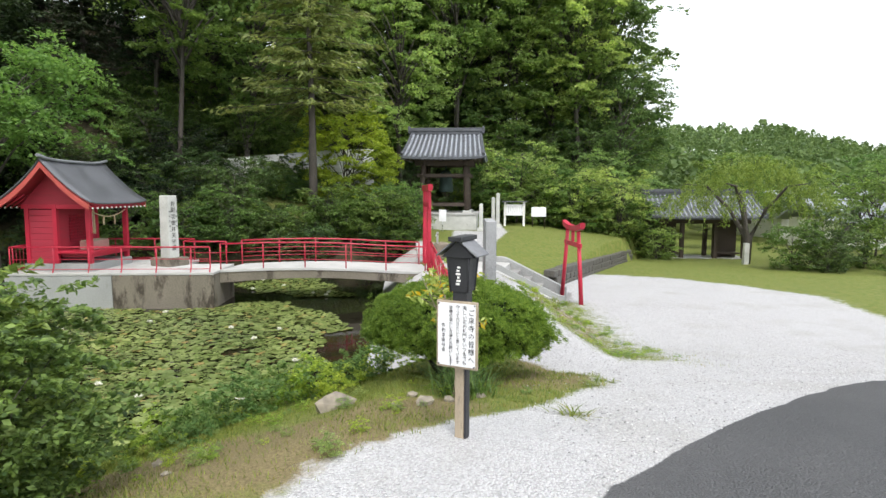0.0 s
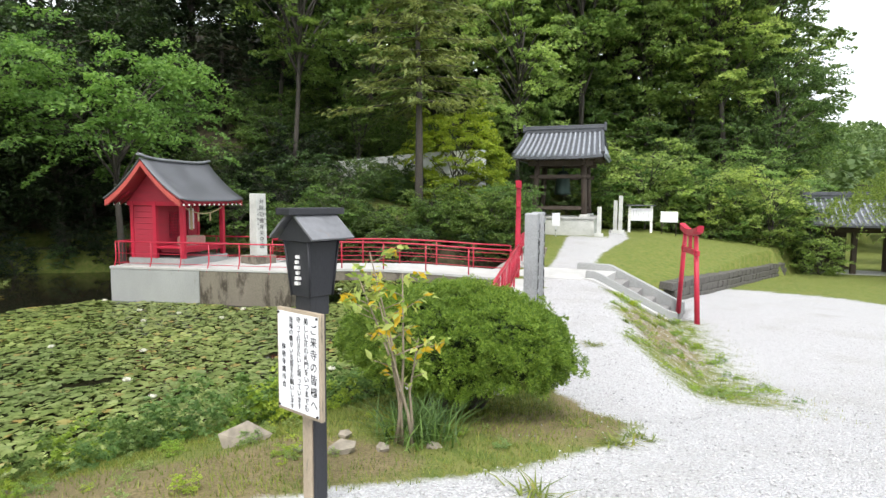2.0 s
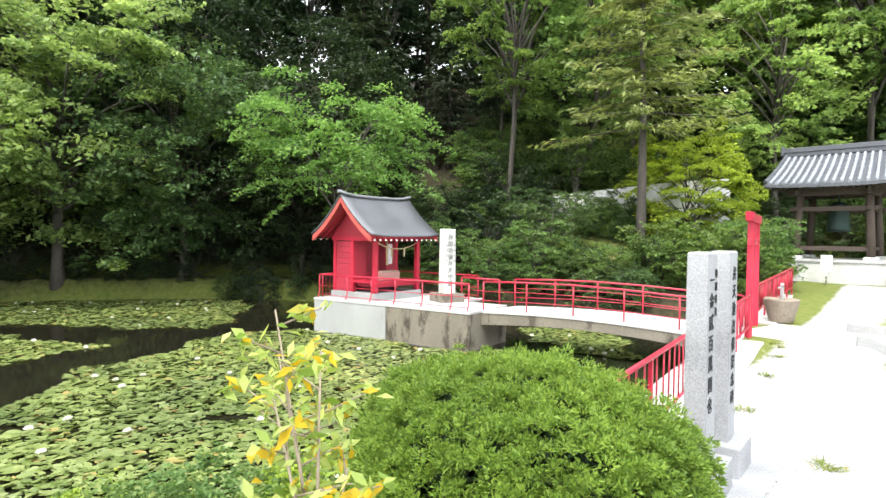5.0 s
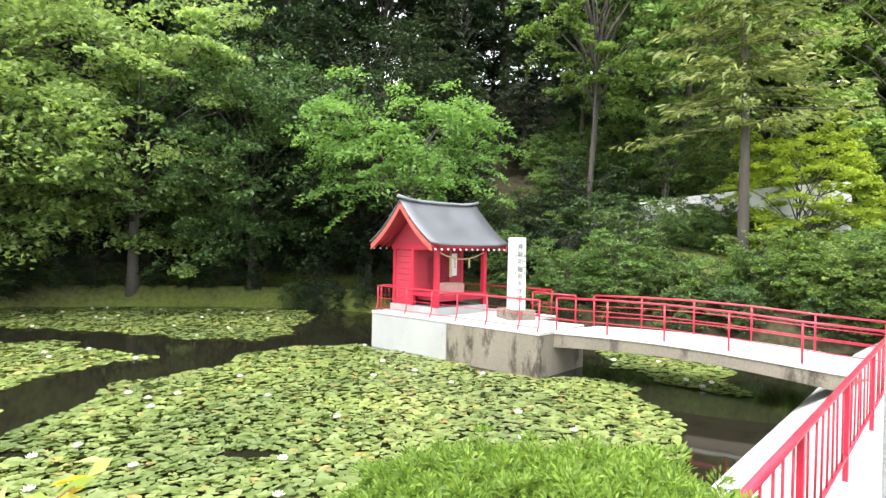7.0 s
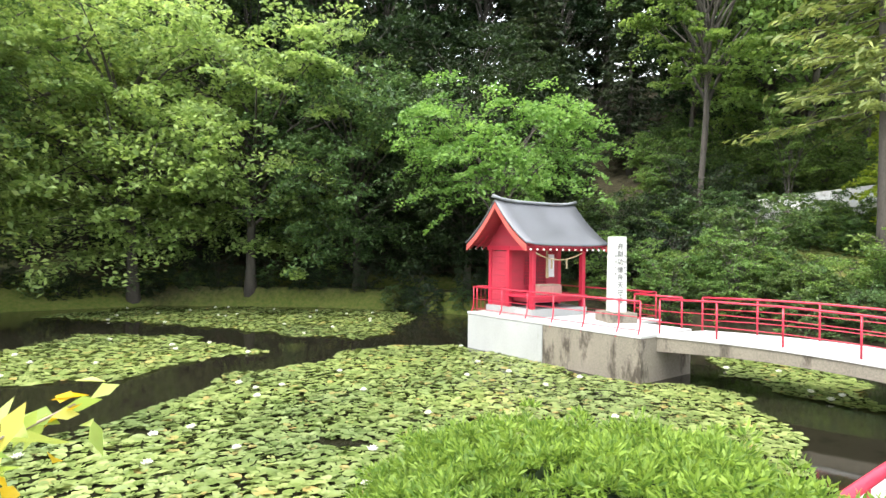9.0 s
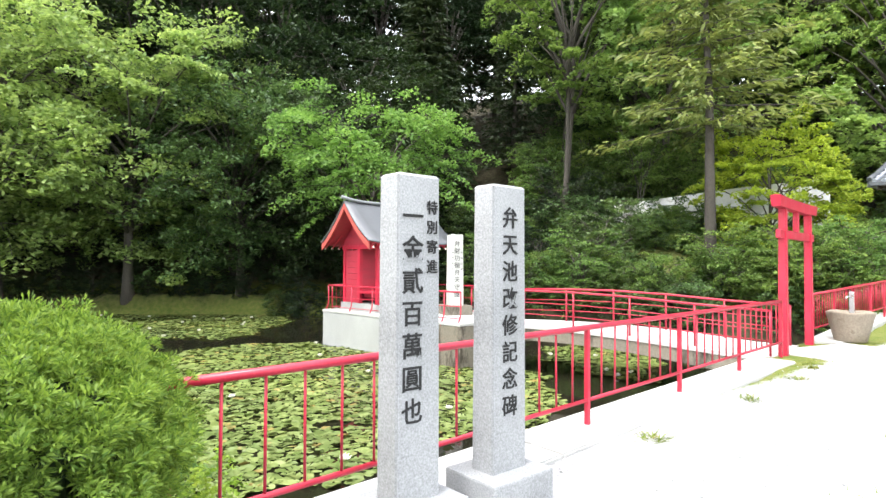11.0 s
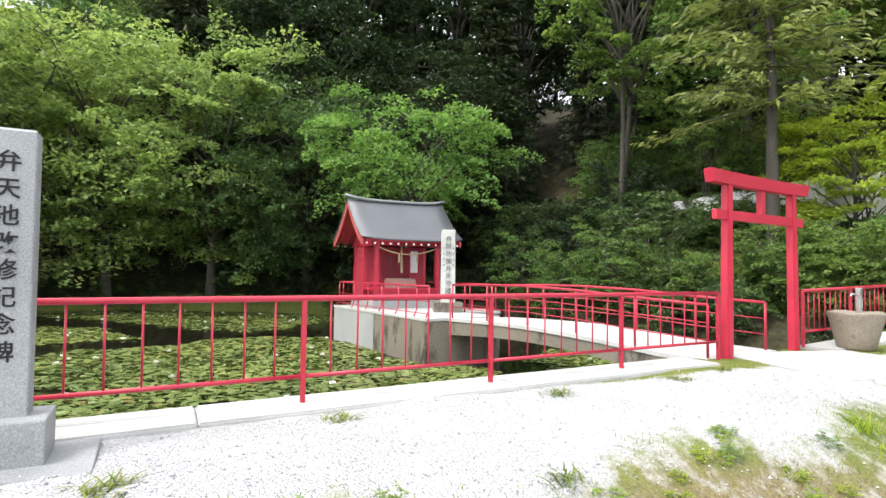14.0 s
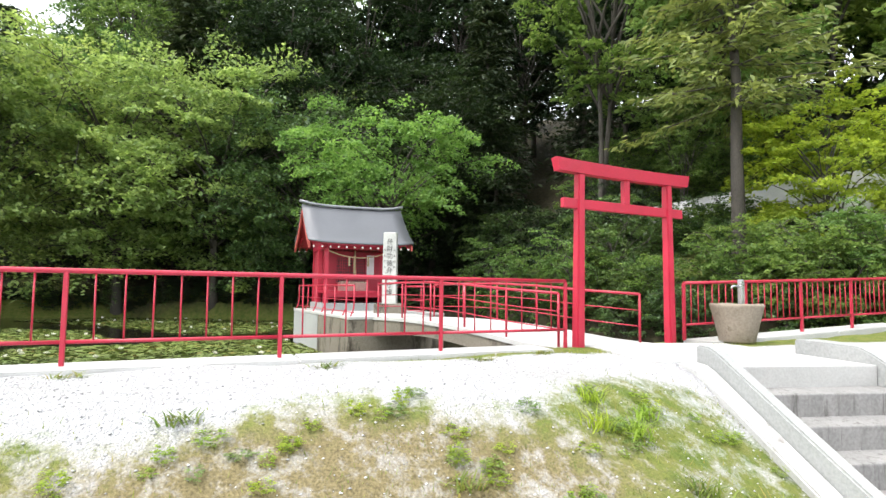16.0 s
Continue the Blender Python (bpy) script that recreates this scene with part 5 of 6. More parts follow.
# the wood on the hill
rng = np.random.default_rng(5)
taken = []
tries = 0
KEEP = [(-5.36, 22.1), (-10.4, 21.8), (-11.4, 14.8), (-4.3, 24.0), (-8.6, 23.2)]
while len(taken) < 118 and tries < 6000:
    tries += 1
    x, y = rng.uniform(-46, 20), rng.uniform(-8, 56)
    d, s = to_line(np.array([x]), np.array([y]), FOOT, False)
    if s[0] <= 0 or d[0] < 1.0 or d[0] > 26:
        continue
    gap = 2.3 + 0.09 * d[0] + (1.1 if x > -9 else 0.0)
    if any((x - a) ** 2 + (y - b) ** 2 < gap * gap for a, b in taken) or any((x - a) ** 2 + (y - b) ** 2 < 5.0 for a, b in KEEP):
        continue
    if -13.5 < x < -3.0 and d[0] < 5.2 and y > 18:
        continue
    taken.append((x, y))
    k = len(taken)
    turn, grow = rng.uniform(0, 360), rng.uniform(0.8, 1.25)
    m = pose(x, y, gz(x, y), 0, 0, turn) @ Matrix.Scale(grow, 4)
    # the wood ends where the valley opens
    if x > 0.364 * y - 3.8 and y > 20:
        rng.random(), rng.random()
        continue
    # wedge behind the shrine: its shade is put into darker leaf colour
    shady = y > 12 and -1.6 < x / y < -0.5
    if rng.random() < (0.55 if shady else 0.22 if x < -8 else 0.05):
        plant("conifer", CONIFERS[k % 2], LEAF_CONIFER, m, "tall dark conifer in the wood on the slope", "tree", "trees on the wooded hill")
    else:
        # leaf colour carries the light: pale right of x -11, dark in the wedge
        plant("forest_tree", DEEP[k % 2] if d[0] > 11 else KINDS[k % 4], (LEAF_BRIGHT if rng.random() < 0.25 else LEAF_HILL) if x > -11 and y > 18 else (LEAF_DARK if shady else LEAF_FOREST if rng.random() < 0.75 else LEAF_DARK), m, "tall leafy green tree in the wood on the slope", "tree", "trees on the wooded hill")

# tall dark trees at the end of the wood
# paler leaves for x < 8.3: brightness by place, put into the colour
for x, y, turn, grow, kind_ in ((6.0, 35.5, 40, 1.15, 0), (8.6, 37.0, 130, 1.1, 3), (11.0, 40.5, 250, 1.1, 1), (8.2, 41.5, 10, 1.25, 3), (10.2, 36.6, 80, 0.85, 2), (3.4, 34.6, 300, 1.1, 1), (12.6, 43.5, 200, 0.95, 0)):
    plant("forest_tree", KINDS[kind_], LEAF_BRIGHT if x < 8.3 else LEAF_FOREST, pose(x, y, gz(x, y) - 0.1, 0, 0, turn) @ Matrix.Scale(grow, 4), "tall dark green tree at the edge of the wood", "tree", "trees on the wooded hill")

ru = np.random.default_rng(29)
for k in range(14):
    x, y = -17 + 1.5 * k + ru.uniform(-0.6, 0.6), 34 + ru.uniform(0, 7)
    plant("forest_tree", DEEP[k % 2], LEAF_FOREST, pose(x, y, gz(x, y) - 0.1, 0, 0, ru.uniform(0, 360)) @ Matrix.Scale(ru.uniform(1.0, 1.3), 4), "tall leafy green tree on the brow of the hill", "tree", "trees on the wooded hill")
for k in range(30):
    x, y = ru.uniform(-3.0, 11.0), 0.0
    y = 32.2 + 0.18 * max(0, x) + ru.uniform(0, 6.5)
    plant("shrub", UNDER[k % 3], LEAF_BRIGHT if k % 2 else LEAF_FOREST, pose(x, y, gz(x, y) - 0.2, 0, 0, ru.uniform(0, 360)) @ Matrix.Scale(ru.uniform(1.1, 1.7), 4), "tall green thicket under the trees behind the bell tower", "shrub", "thicket behind the bell tower")
for k in range(20):
    x = ru.uniform(-14.5, -9.2)
    y = 18.6 + 0.5 * (x + 14.5) * 0.3 + ru.uniform(0, 3.2)
    # mostly near-black leaves, so the wood's shade sits in their colour
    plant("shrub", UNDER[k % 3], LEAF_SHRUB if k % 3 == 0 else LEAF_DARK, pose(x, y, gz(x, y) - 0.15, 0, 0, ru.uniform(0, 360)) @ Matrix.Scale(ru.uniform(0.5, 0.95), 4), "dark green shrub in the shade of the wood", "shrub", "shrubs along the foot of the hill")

# undergrowth along the foot of the slope
for k in range(86):
    f = k / 85 * (len(FOOT) - 5) + 1.2
    a, b = FOOT[int(f)], FOOT[int(f) + 1]
    t = f - int(f)
    dx, dy = b[0] - a[0], b[1] - a[1]
    off = rng.uniform(0.3, 3.2) / math.hypot(dx, dy)
    x, y = a[0] + dx * t - dy * off, a[1] + dy * t + dx * off
    if -13.5 < x < -2.5 and y > 20.2:
        continue
    # leaves dark, mid, pale by x: shade and light put into the colour
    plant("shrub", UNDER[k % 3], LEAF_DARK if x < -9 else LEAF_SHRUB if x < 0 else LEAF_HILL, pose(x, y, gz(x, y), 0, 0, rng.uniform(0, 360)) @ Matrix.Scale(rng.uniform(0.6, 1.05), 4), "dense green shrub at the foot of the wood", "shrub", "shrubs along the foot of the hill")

# shrubs on the bank behind the bridge
for k in range(52):
    x = rng.uniform(-10.5, -1.6)
    y = np.interp(x, [-10.5, -6, -3.4, -2.2], [17.5, 18.4, 19.9, 20.9]) + rng.uniform(0.0, 2.3)
    plant("shrub", UNDER[(k + 1) % 3], LEAF_BRIGHT if k % 3 else LEAF_SHRUB, pose(x, y, gz(x, y) - 0.2, 0, 0, rng.uniform(0, 360)) @ Matrix.Scale(rng.uniform(0.45, 0.72), 4), "leafy green shrub on the pond bank behind the footbridge", "shrub", "shrubs on the bank behind the bridge")

# growth along the pale wall and up the slope behind it
for k in range(96):
    f = rng.random()
    x, y = np.interp(f, [0, 0.3, 0.55, 0.8, 1], [-12.5, -9.6, -7.4, -5.3, -2.6]), np.interp(f, [0, 0.3, 0.55, 0.8, 1], [20.9, 22.2, 23.5, 24.9, 26.8])
    front = k < 26
    off = -rng.uniform(0.5, 1.3) if front else rng.uniform(0.8, 7.5)
    x, y = x - 0.52 * off, y + 0.85 * off
    plant("shrub", UNDER[k % 3], LEAF_BRIGHT if k % 3 else LEAF_FOREST, pose(x, y, gz(x, y) - 0.1, 0, 0, rng.uniform(0, 360)) @ Matrix.Scale(rng.uniform(0.36, 0.52) if front else rng.uniform(0.4, 0.85), 4), "green shrub beside the pale hillside wall", "shrub", "shrubs by the hillside wall")

rw = np.random.default_rng(17)
for k in range(22):
    f = 0.24 + 0.76 * (k + rw.random()) / 22
    x, y = np.interp(f, [0, 0.3, 0.55, 0.8, 1], [-12.5, -9.6, -7.4, -5.3, -2.6]), np.interp(f, [0, 0.3, 0.55, 0.8, 1], [20.9, 22.2, 23.5, 24.9, 26.8])
    off = rw.uniform(0.45, 0.9)
    x, y = x + 0.52 * off, y - 0.85 * off
    plant("shrub", UNDER[k % 3], LEAF_SHRUB if k % 3 else LEAF_BRIGHT, pose(x, y, gz(x, y) - 0.1, 0, 0, rw.uniform(0, 360)) @ Matrix.Scale(rw.uniform(0.38, 0.56), 4), "green shrub beside the pale hillside wall", "shrub", "shrubs by the hillside wall")

# hedge behind the bell tower and the notice boards
for k in range(22):
    x = 1.6 + 8.4 * (k % 11) / 10 + rng.uniform(-0.3, 0.3)
    y = 29.6 + 1.4 * (k // 11) + rng.uniform(-0.3, 0.3) - 0.15 * x * 0.2
    plant("shrub", UNDER[k % 3], LEAF_BRIGHT if k % 3 == 0 else LEAF_HILL, pose(x, y, gz(x, y) - 0.2, 0, 0, rng.uniform(0, 360)) @ Matrix.Scale(rng.uniform(1.0, 1.3) * (1 - 0.04 * max(0, x - 4)), 4), "broad bright green shrub behind the notice boards", "shrub", "shrubs behind the notice boards")

# low growth along the far shore
for k in range(34):
    f = k / 33
    x = np.interp(f, [0, 0.3, 0.6, 1], [-22.9, -22.9, -19.9, -12.6]) + rng.uniform(-0.5, 0.2)
    y = np.interp(f, [0, 0.3, 0.6, 1], [1.0, 7.0, 12.4, 17.1]) + rng.uniform(-0.3, 0.4)
    # three in four near-black: the shade under the canopy is coloured in
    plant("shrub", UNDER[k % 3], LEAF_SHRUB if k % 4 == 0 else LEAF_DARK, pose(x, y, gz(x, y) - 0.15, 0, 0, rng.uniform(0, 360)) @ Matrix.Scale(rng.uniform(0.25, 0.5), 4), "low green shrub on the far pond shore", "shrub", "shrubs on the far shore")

# single trees that stand out
BRIGHT = make_tree(41, 6.8, 3.2, 0.60, 24, 760, 0.135, flat=0.5, trunk_r=0.13, lean=0.07, droop=0.38, fans=8)
plant("maple_tree", BRIGHT, leaf_material("fresh_maple_leaves", (0.12, 0.22, 0.05), (0.27, 0.40, 0.12), through_light=0.5), pose(-12.2, 15.0, gz(-12.2, 16.8) - 0.3, 0, 0, 100), "bright green maple spreading in tiers behind the shrine", "tree")
LIME = make_tree(42, 4.6, 2.2, 0.2, 34, 760, 0.12, flat=0.4, trunk_r=0.07, stems=3)
plant("maple_tree", LIME, LEAF_LIME, pose(-4.3, 23.9, gz(-4.3, 23.9) - 0.2, 0, 0, 20), "small yellow-green maple near the bell tower", "tree")
SMALL = make_tree(43, 3.9, 1.3, 0.45, 16, 330, 0.10, flat=0.45, trunk_r=0.05, stems=4)
plant("small_tree", SMALL, LEAF_BRIGHT, pose(-8.3, 23.2, gz(-8.3, 23.2), 0, 0, 0) @ Matrix.Scale(0.85, 4), "small green tree with several thin stems before the pale wall", "tree")
PINE = make_conifer(44, 13, 3.0, 0.36, 18, 90, 0.26)
# needles paled: haze over the pine is put into their colour
plant("pine_tree", PINE, leaf_material("hazy_conifer_needles", (0.12, 0.165, 0.06), (0.27, 0.32, 0.12), through_light=0.4), pose(-5.36, 22.1, gz(-5.36, 22.1), 0, 0, 0), "tall straight conifer with a bare grey trunk and haze-paled green boughs", "tree")
TWIN = make_tree(45, 12, 3.0, 0.40, 36, 480, 0.16, trunk_r=0.17, stems=2, lean=0.03)
plant("forest_tree", TWIN, LEAF_BRIGHT, pose(-10.4, 21.7, gz(-10.4, 21.7) - 0.2, 0, 0, 60), "tall tree with several leaning grey trunks", "tree")
LOW = make_tree(46, 8.5, 4.6, 0.17, 52, 620, 0.165, flat=0.34, trunk_r=0.18, lean=0.12)
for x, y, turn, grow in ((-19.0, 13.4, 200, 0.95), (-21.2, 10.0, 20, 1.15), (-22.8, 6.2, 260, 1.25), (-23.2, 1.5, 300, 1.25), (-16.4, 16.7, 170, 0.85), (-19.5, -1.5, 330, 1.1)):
    # one mesh in three leaf colours: shade and light by place, painted in
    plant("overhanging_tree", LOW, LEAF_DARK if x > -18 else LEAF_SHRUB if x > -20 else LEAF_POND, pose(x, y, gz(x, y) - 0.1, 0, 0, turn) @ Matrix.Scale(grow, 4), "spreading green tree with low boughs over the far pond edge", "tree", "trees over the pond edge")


def mound(name, m, half, tall, leafy, label, category, count, leaf, seed, flatten=0.8):
    """A clipped round bush: stems inside and a skin of small shoots."""
    rng_ = np.random.default_rng(seed)
    t = thing(name, m, label, category)
    half, deep = half
    bm = bmesh.new()
    for k in range(12):
        a = 2.4 * k
        tube(bm, [(0.12 * math.cos(a), 0.12 * math.sin(a), -0.1), (0.45 * half * math.cos(a), 0.45 * deep * math.sin(a), 0.35 * tall), (0.8 * half * math.cos(a), 0.8 * deep * math.sin(a), 0.62 * tall)], [0.03, 0.018, 0.006], 5)
    part("branch_frame", bm, BARK, t)
    d = rng_.normal(size=(count, 3))
    d /= np.linalg.norm(d, axis=1)[:, None]
    lump = 1 + 0.06 * np.sin(4.1 * d[:, 0] + 1) * np.sin(5.3 * d[:, 1]) + 0.06 * np.sin(9 * d[:, 0] + 7 * d[:, 2]) * np.sin(8 * d[:, 1] + 2) + 0.04 * np.sin(21 * d[:, 0]) * np.sin(19 * d[:, 1] + 17 * d[:, 2])
    r = lump * (1 - 0.16 * rng_.random(count) ** 1.5) + 0.10 * rng_.random(count) ** 7
    tuck = np.where(d[:, 2:] < -0.1, 1 + 0.22 * (d[:, 2:] + 0.1), 1.0)
    squash = np.array([half, deep, tall * 0.47])
    lift = np.array([0, 0, tall * 0.53])
    high = (d * r[:, None] * squash + lift)[:, 2] > tall * (0.33 + 0.05 * np.sin(5 * d[:, 0] + 3 * d[:, 1]))
    d, r, tuck = d[high], r[high], tuck[high]
    count = len(d)
    # each shoot is a rosette of short needles that opens outwards and up
    shoot = d * r[:, None] * squash * tuck + lift
    axis = d * np.array([0.8, 0.8, 1.0]) + np.array([0, 0, 0.6]) + rng_.normal(size=d.shape) * 0.25
    axis /= np.linalg.norm(axis, axis=1)[:, None]
    per = 50
    spray = rng_.normal(size=(count, per, 3))
    spray /= np.linalg.norm(spray, axis=2)[:, :, None]
    along = (spray * axis[:, None]).sum(-1, keepdims=True)
    spray = np.where(along < -0.2, spray - 1.4 * along * axis[:, None], spray)
    wide_ = rng_.uniform(0.65, 1.35, (count, 1, 1)) * leaf * 1.5
    pos = shoot[:, None] + spray * wide_ * rng_.uniform(0.55, 1.0, (count, per, 1)) + axis[:, None] * wide_ * 0.5
    place("foliage", leaves_mesh("foliage", pos.reshape(-1, 3), leaf, rng_, 0.0, 0.26, 0.0, ((spray + axis[:, None] * 0.5) * 2.2).reshape(-1, 3)), leafy, t)
    # near-black inner leaves: the shade inside the bush is put into their colour
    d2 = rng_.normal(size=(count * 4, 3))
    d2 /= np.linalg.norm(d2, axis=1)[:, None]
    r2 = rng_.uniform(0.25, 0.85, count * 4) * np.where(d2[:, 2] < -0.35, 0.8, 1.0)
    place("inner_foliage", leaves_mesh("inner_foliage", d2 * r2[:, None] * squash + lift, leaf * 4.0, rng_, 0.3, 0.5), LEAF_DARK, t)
    return t


mound("clipped_bush", pose(0.36, 5.64, gz(0.36, 5.64) - 0.02, 0, 0, -12), (0.9, 0.74), 0.96, LEAF_NEEDLE, "broad round clipped yew bush with fresh green shoots", "bush", 5600, 0.026, 51)

SIDE = make_tree(52, 1.3, 0.62, 0.05, 30, 330, 0.052, flat=0.6, trunk_r=0.02, stems=4)
for x, y, g_ in ((-2.15, 2.85, 1.02), (-1.85, 2.35, 0.8), (-2.75, 3.3, 1.1), (-2.45, 2.6, 1.15)):
    plant("wild_shrub", SIDE, LEAF_WILD, pose(x, y, gz(x, y) - 0.1, 0, 0, 70 * x) @ Matrix.Scale(g_, 4), "wild leafy shrub on the near pond bank", "shrub", "shrubs on the near bank")

# weeds on the near bank
WEED = make_tree(53, 0.42, 0.26, 0.05, 14, 60, 0.04, flat=0.6, trunk_r=0.006, limbs=False)
for k in range(38):
    f = rng.random()
    x = np.interp(f, [0, 0.35, 0.7, 1], [-1.2, -1.9, -2.7, -4.0]) + rng.uniform(0.0, 1.1)
    y = np.interp(f, [0, 0.35, 0.7, 1], [6.9, 6.2, 5.2, 3.6]) - rng.uniform(0.0, 1.3)
    plant("weed", WEED, LEAF_BRIGHT if k % 3 else LEAF_LIME, pose(x, y, gz(x, y) - 0.03, 0, 0, rng.uniform(0, 360)) @ Matrix.Scale(rng.uniform(0.5, 1.1), 4), "leafy green weed on the near pond bank", "weed", "weeds on the near bank", TWIG)

# low broad-leaved weeds on the gravel bank
rb = np.random.default_rng(58)
left_ = 150
while left_:
    y = rb.uniform(7.6, 14.0)
    x = float(ridge_edge(y)) + rb.uniform(0.2, 1.9)
    if waves(x, y, 3.4, 1.7) < rb.uniform(-0.6, 0.9) or (y > 13.4 and x < 1.5):
        continue
    left_ -= 1
    plant("weed", WEED, LEAF_LIME if left_ % 3 else LEAF_POND, pose(x, y, gz(x, y) - 0.015, 0, 0, rb.uniform(0, 360)) @ Matrix.Diagonal((*(rb.uniform(0.16, 0.36),) * 2, rb.uniform(0.09, 0.22), 1)), "small green weed in the gravel of the bank", "weed", "weeds on the gravel bank", TWIG)

# small weeds in the mossy grass of the near bank
for k in range(70):
    x, y = rb.uniform(-2.6, 1.1), rb.uniform(2.9, 5.3)
    if gravel_amount(x, y) > 0.3 or y > 5.0 + 0.3 * x or math.hypot(x - 0.39, y - 3.3) < 0.15:
        continue
    g_ = rb.uniform(0.1, 0.26)
    plant("weed", WEED, LEAF_LIME if k % 2 else LEAF_POND, pose(x, y, gz(x, y) - 0.01, 0, 0, rb.uniform(0, 360)) @ Matrix.Diagonal((g_ * 1.2, g_ * 1.2, g_, 1)), "small green weed in the mossy bank", "weed", "weeds on the near bank", TWIG)

# thin sapling with yellowing leaves
sap = thing("sapling", pose(0.38, 4.38, gz(0.38, 4.38)), "thin sapling with sparse yellow and green leaves", "sapling")
rs = np.random.default_rng(61)
tips = []
for k, (dx, dy, h_) in enumerate(((-0.02, 0.03, 1.0), (-0.2, -0.02, 1.12), (-0.3, 0.06, 0.95), (0.06, 0.08, 0.62), (-0.12, -0.08, 0.85))):
    p0, p1, p2 = Vector((0.03 * k - 0.06, 0.02 * (k % 2), -0.05)), Vector((0.4 * dx + 0.02 * (k % 3), 0.4 * dy, 0.5 * h_)), Vector((dx, dy, h_))
    part("stem", tube(bmesh.new(), [p0, p0.lerp(p1, 0.5) + Vector((0.012, 0.01, 0)), p1, p2], [0.010, 0.009, 0.007, 0.003], 6), TWIG, sap)
    for j in range(6):
        q = p1.lerp(p2, 0.1 + 0.16 * j)
        a = 2.4 * j + k
        e = q + Vector((0.17 * math.cos(a), 0.14 * math.sin(a), 0.07))
        part("twig", tube(bmesh.new(), [q, e], [0.004, 0.0018], 4), TWIG, sap)
        for i in range(16 if j > 2 else 6):
            tips.append(np.array(q.lerp(e, 0.3 + 0.85 * rs.random())) + rs.normal(size=3) * 0.022)
place("leaves", leaves_mesh("leaves", np.array(tips), 0.068, rs, 0.3, 0.42), LEAF_VARIEGATED, sap)


def tuft(name, x, y, blades, tall, width, label, material=None, seed=1):
    r_ = np.random.default_rng(seed)
    v, f = [], []
    for k in range(blades):
        a, lean_, h_ = r_.uniform(0, 6.28), r_.uniform(0.2, 1.0), tall * r_.uniform(0.6, 1.1)
        bx, by = r_.normal(0, width * 0.25, 2)
        px, py = -math.sin(a) * 0.006, math.cos(a) * 0.006
        i = len(v)
        for s_, w in ((0.0, 1.0), (0.55, 0.8), (1.0, 0.08)):
            ox, z = lean_ * width * s_ * s_, h_ * (s_ - 0.35 * lean_ * s_ * s_)
            for q in (-1, 1):
                v.append((bx + math.cos(a) * ox + q * px * w, by + math.sin(a) * ox + q * py * w, z))
        f += [(i, i + 1, i + 3, i + 2), (i + 2, i + 3, i + 5, i + 4)]
    ob = place(name, array_mesh(name, v, f), material or BLADE)
    ob.matrix_basis = on(x, y, 0, 0.01)
    return tagged(ob, label, "grass")


tuft("grass_tuft", 0.42, 4.55, 260, 0.28, 0.4, "arching clump of long narrow leaves beside the sapling", LEAF_WILD, 71)
for k, (x, y, h_) in enumerate(((2.05, 12.9, 0.16), (2.0, 12.65, 0.16), (1.75, 12.75, 0.14), (1.9, 13.1, 0.12), (1.2, 3.9, 0.07), (1.55, 4.9, 0.06), (1.35, 5.3, 0.05), (1.7, 5.1, 0.05), (2.6, 13.4, 0.13), (2.5, 13.0, 0.12), (2.7, 13.7, 0.10), (0.55, 9.4, 0.05), (0.42, 11.2, 0.06), (0.3, 12.6, 0.06), (0.22, 13.3, 0.06), (2.3, 11.6, 0.1), (1.8, 10.2, 0.08), (0.1, 13.7, 0.05), (1.35, 8.2, 0.06))):
    tuft("weed_tuft", x, y, 48, h_, 0.2, "small green weed tuft growing in the white gravel", LEAF_LIME if k in (0, 1, 2, 3) else None, 80 + k)


# scattered rocks on the near bank
def rock(x, y, s, seed, squash=0.6):
    bm = bmesh.new()
    bmesh.ops.create_icosphere(bm, subdivisions=1, radius=1)
    r_ = random.Random(seed)
    off = Vector((r_.uniform(0, 9), r_.uniform(0, 9), r_.uniform(0, 9)))
    for v in bm.verts:
        k = 1 + 0.55 * noise.noise(v.co * 0.9 + off) + 0.3 * noise.noise(v.co * 2.6 + off)
        v.co = Vector((v.co.x * k * s, v.co.y * k * s * 0.75, max(-0.5, v.co.z * k) * s * squash))
    ob = part("rock", bm, ROCK)
    ob.matrix_basis = on(x, y, r_.uniform(0, 360), -0.12 * s)
    tagged(ob, "pale angular garden rock half sunk in the grass", "rock", "rocks on the pond bank")


for k, (x, y, s) in enumerate(((-0.6, 4.3, 0.17), (0.12, 4.12, 0.09), (-1.6, 3.5, 0.06), (0.3, 4.25, 0.06), (-0.1, 4.05, 0.05), (0.55, 4.4, 0.05), (-1.3, 3.0, 0.04), (0.0, 4.4, 0.06))):
    rock(x, y, s, 90 + k)


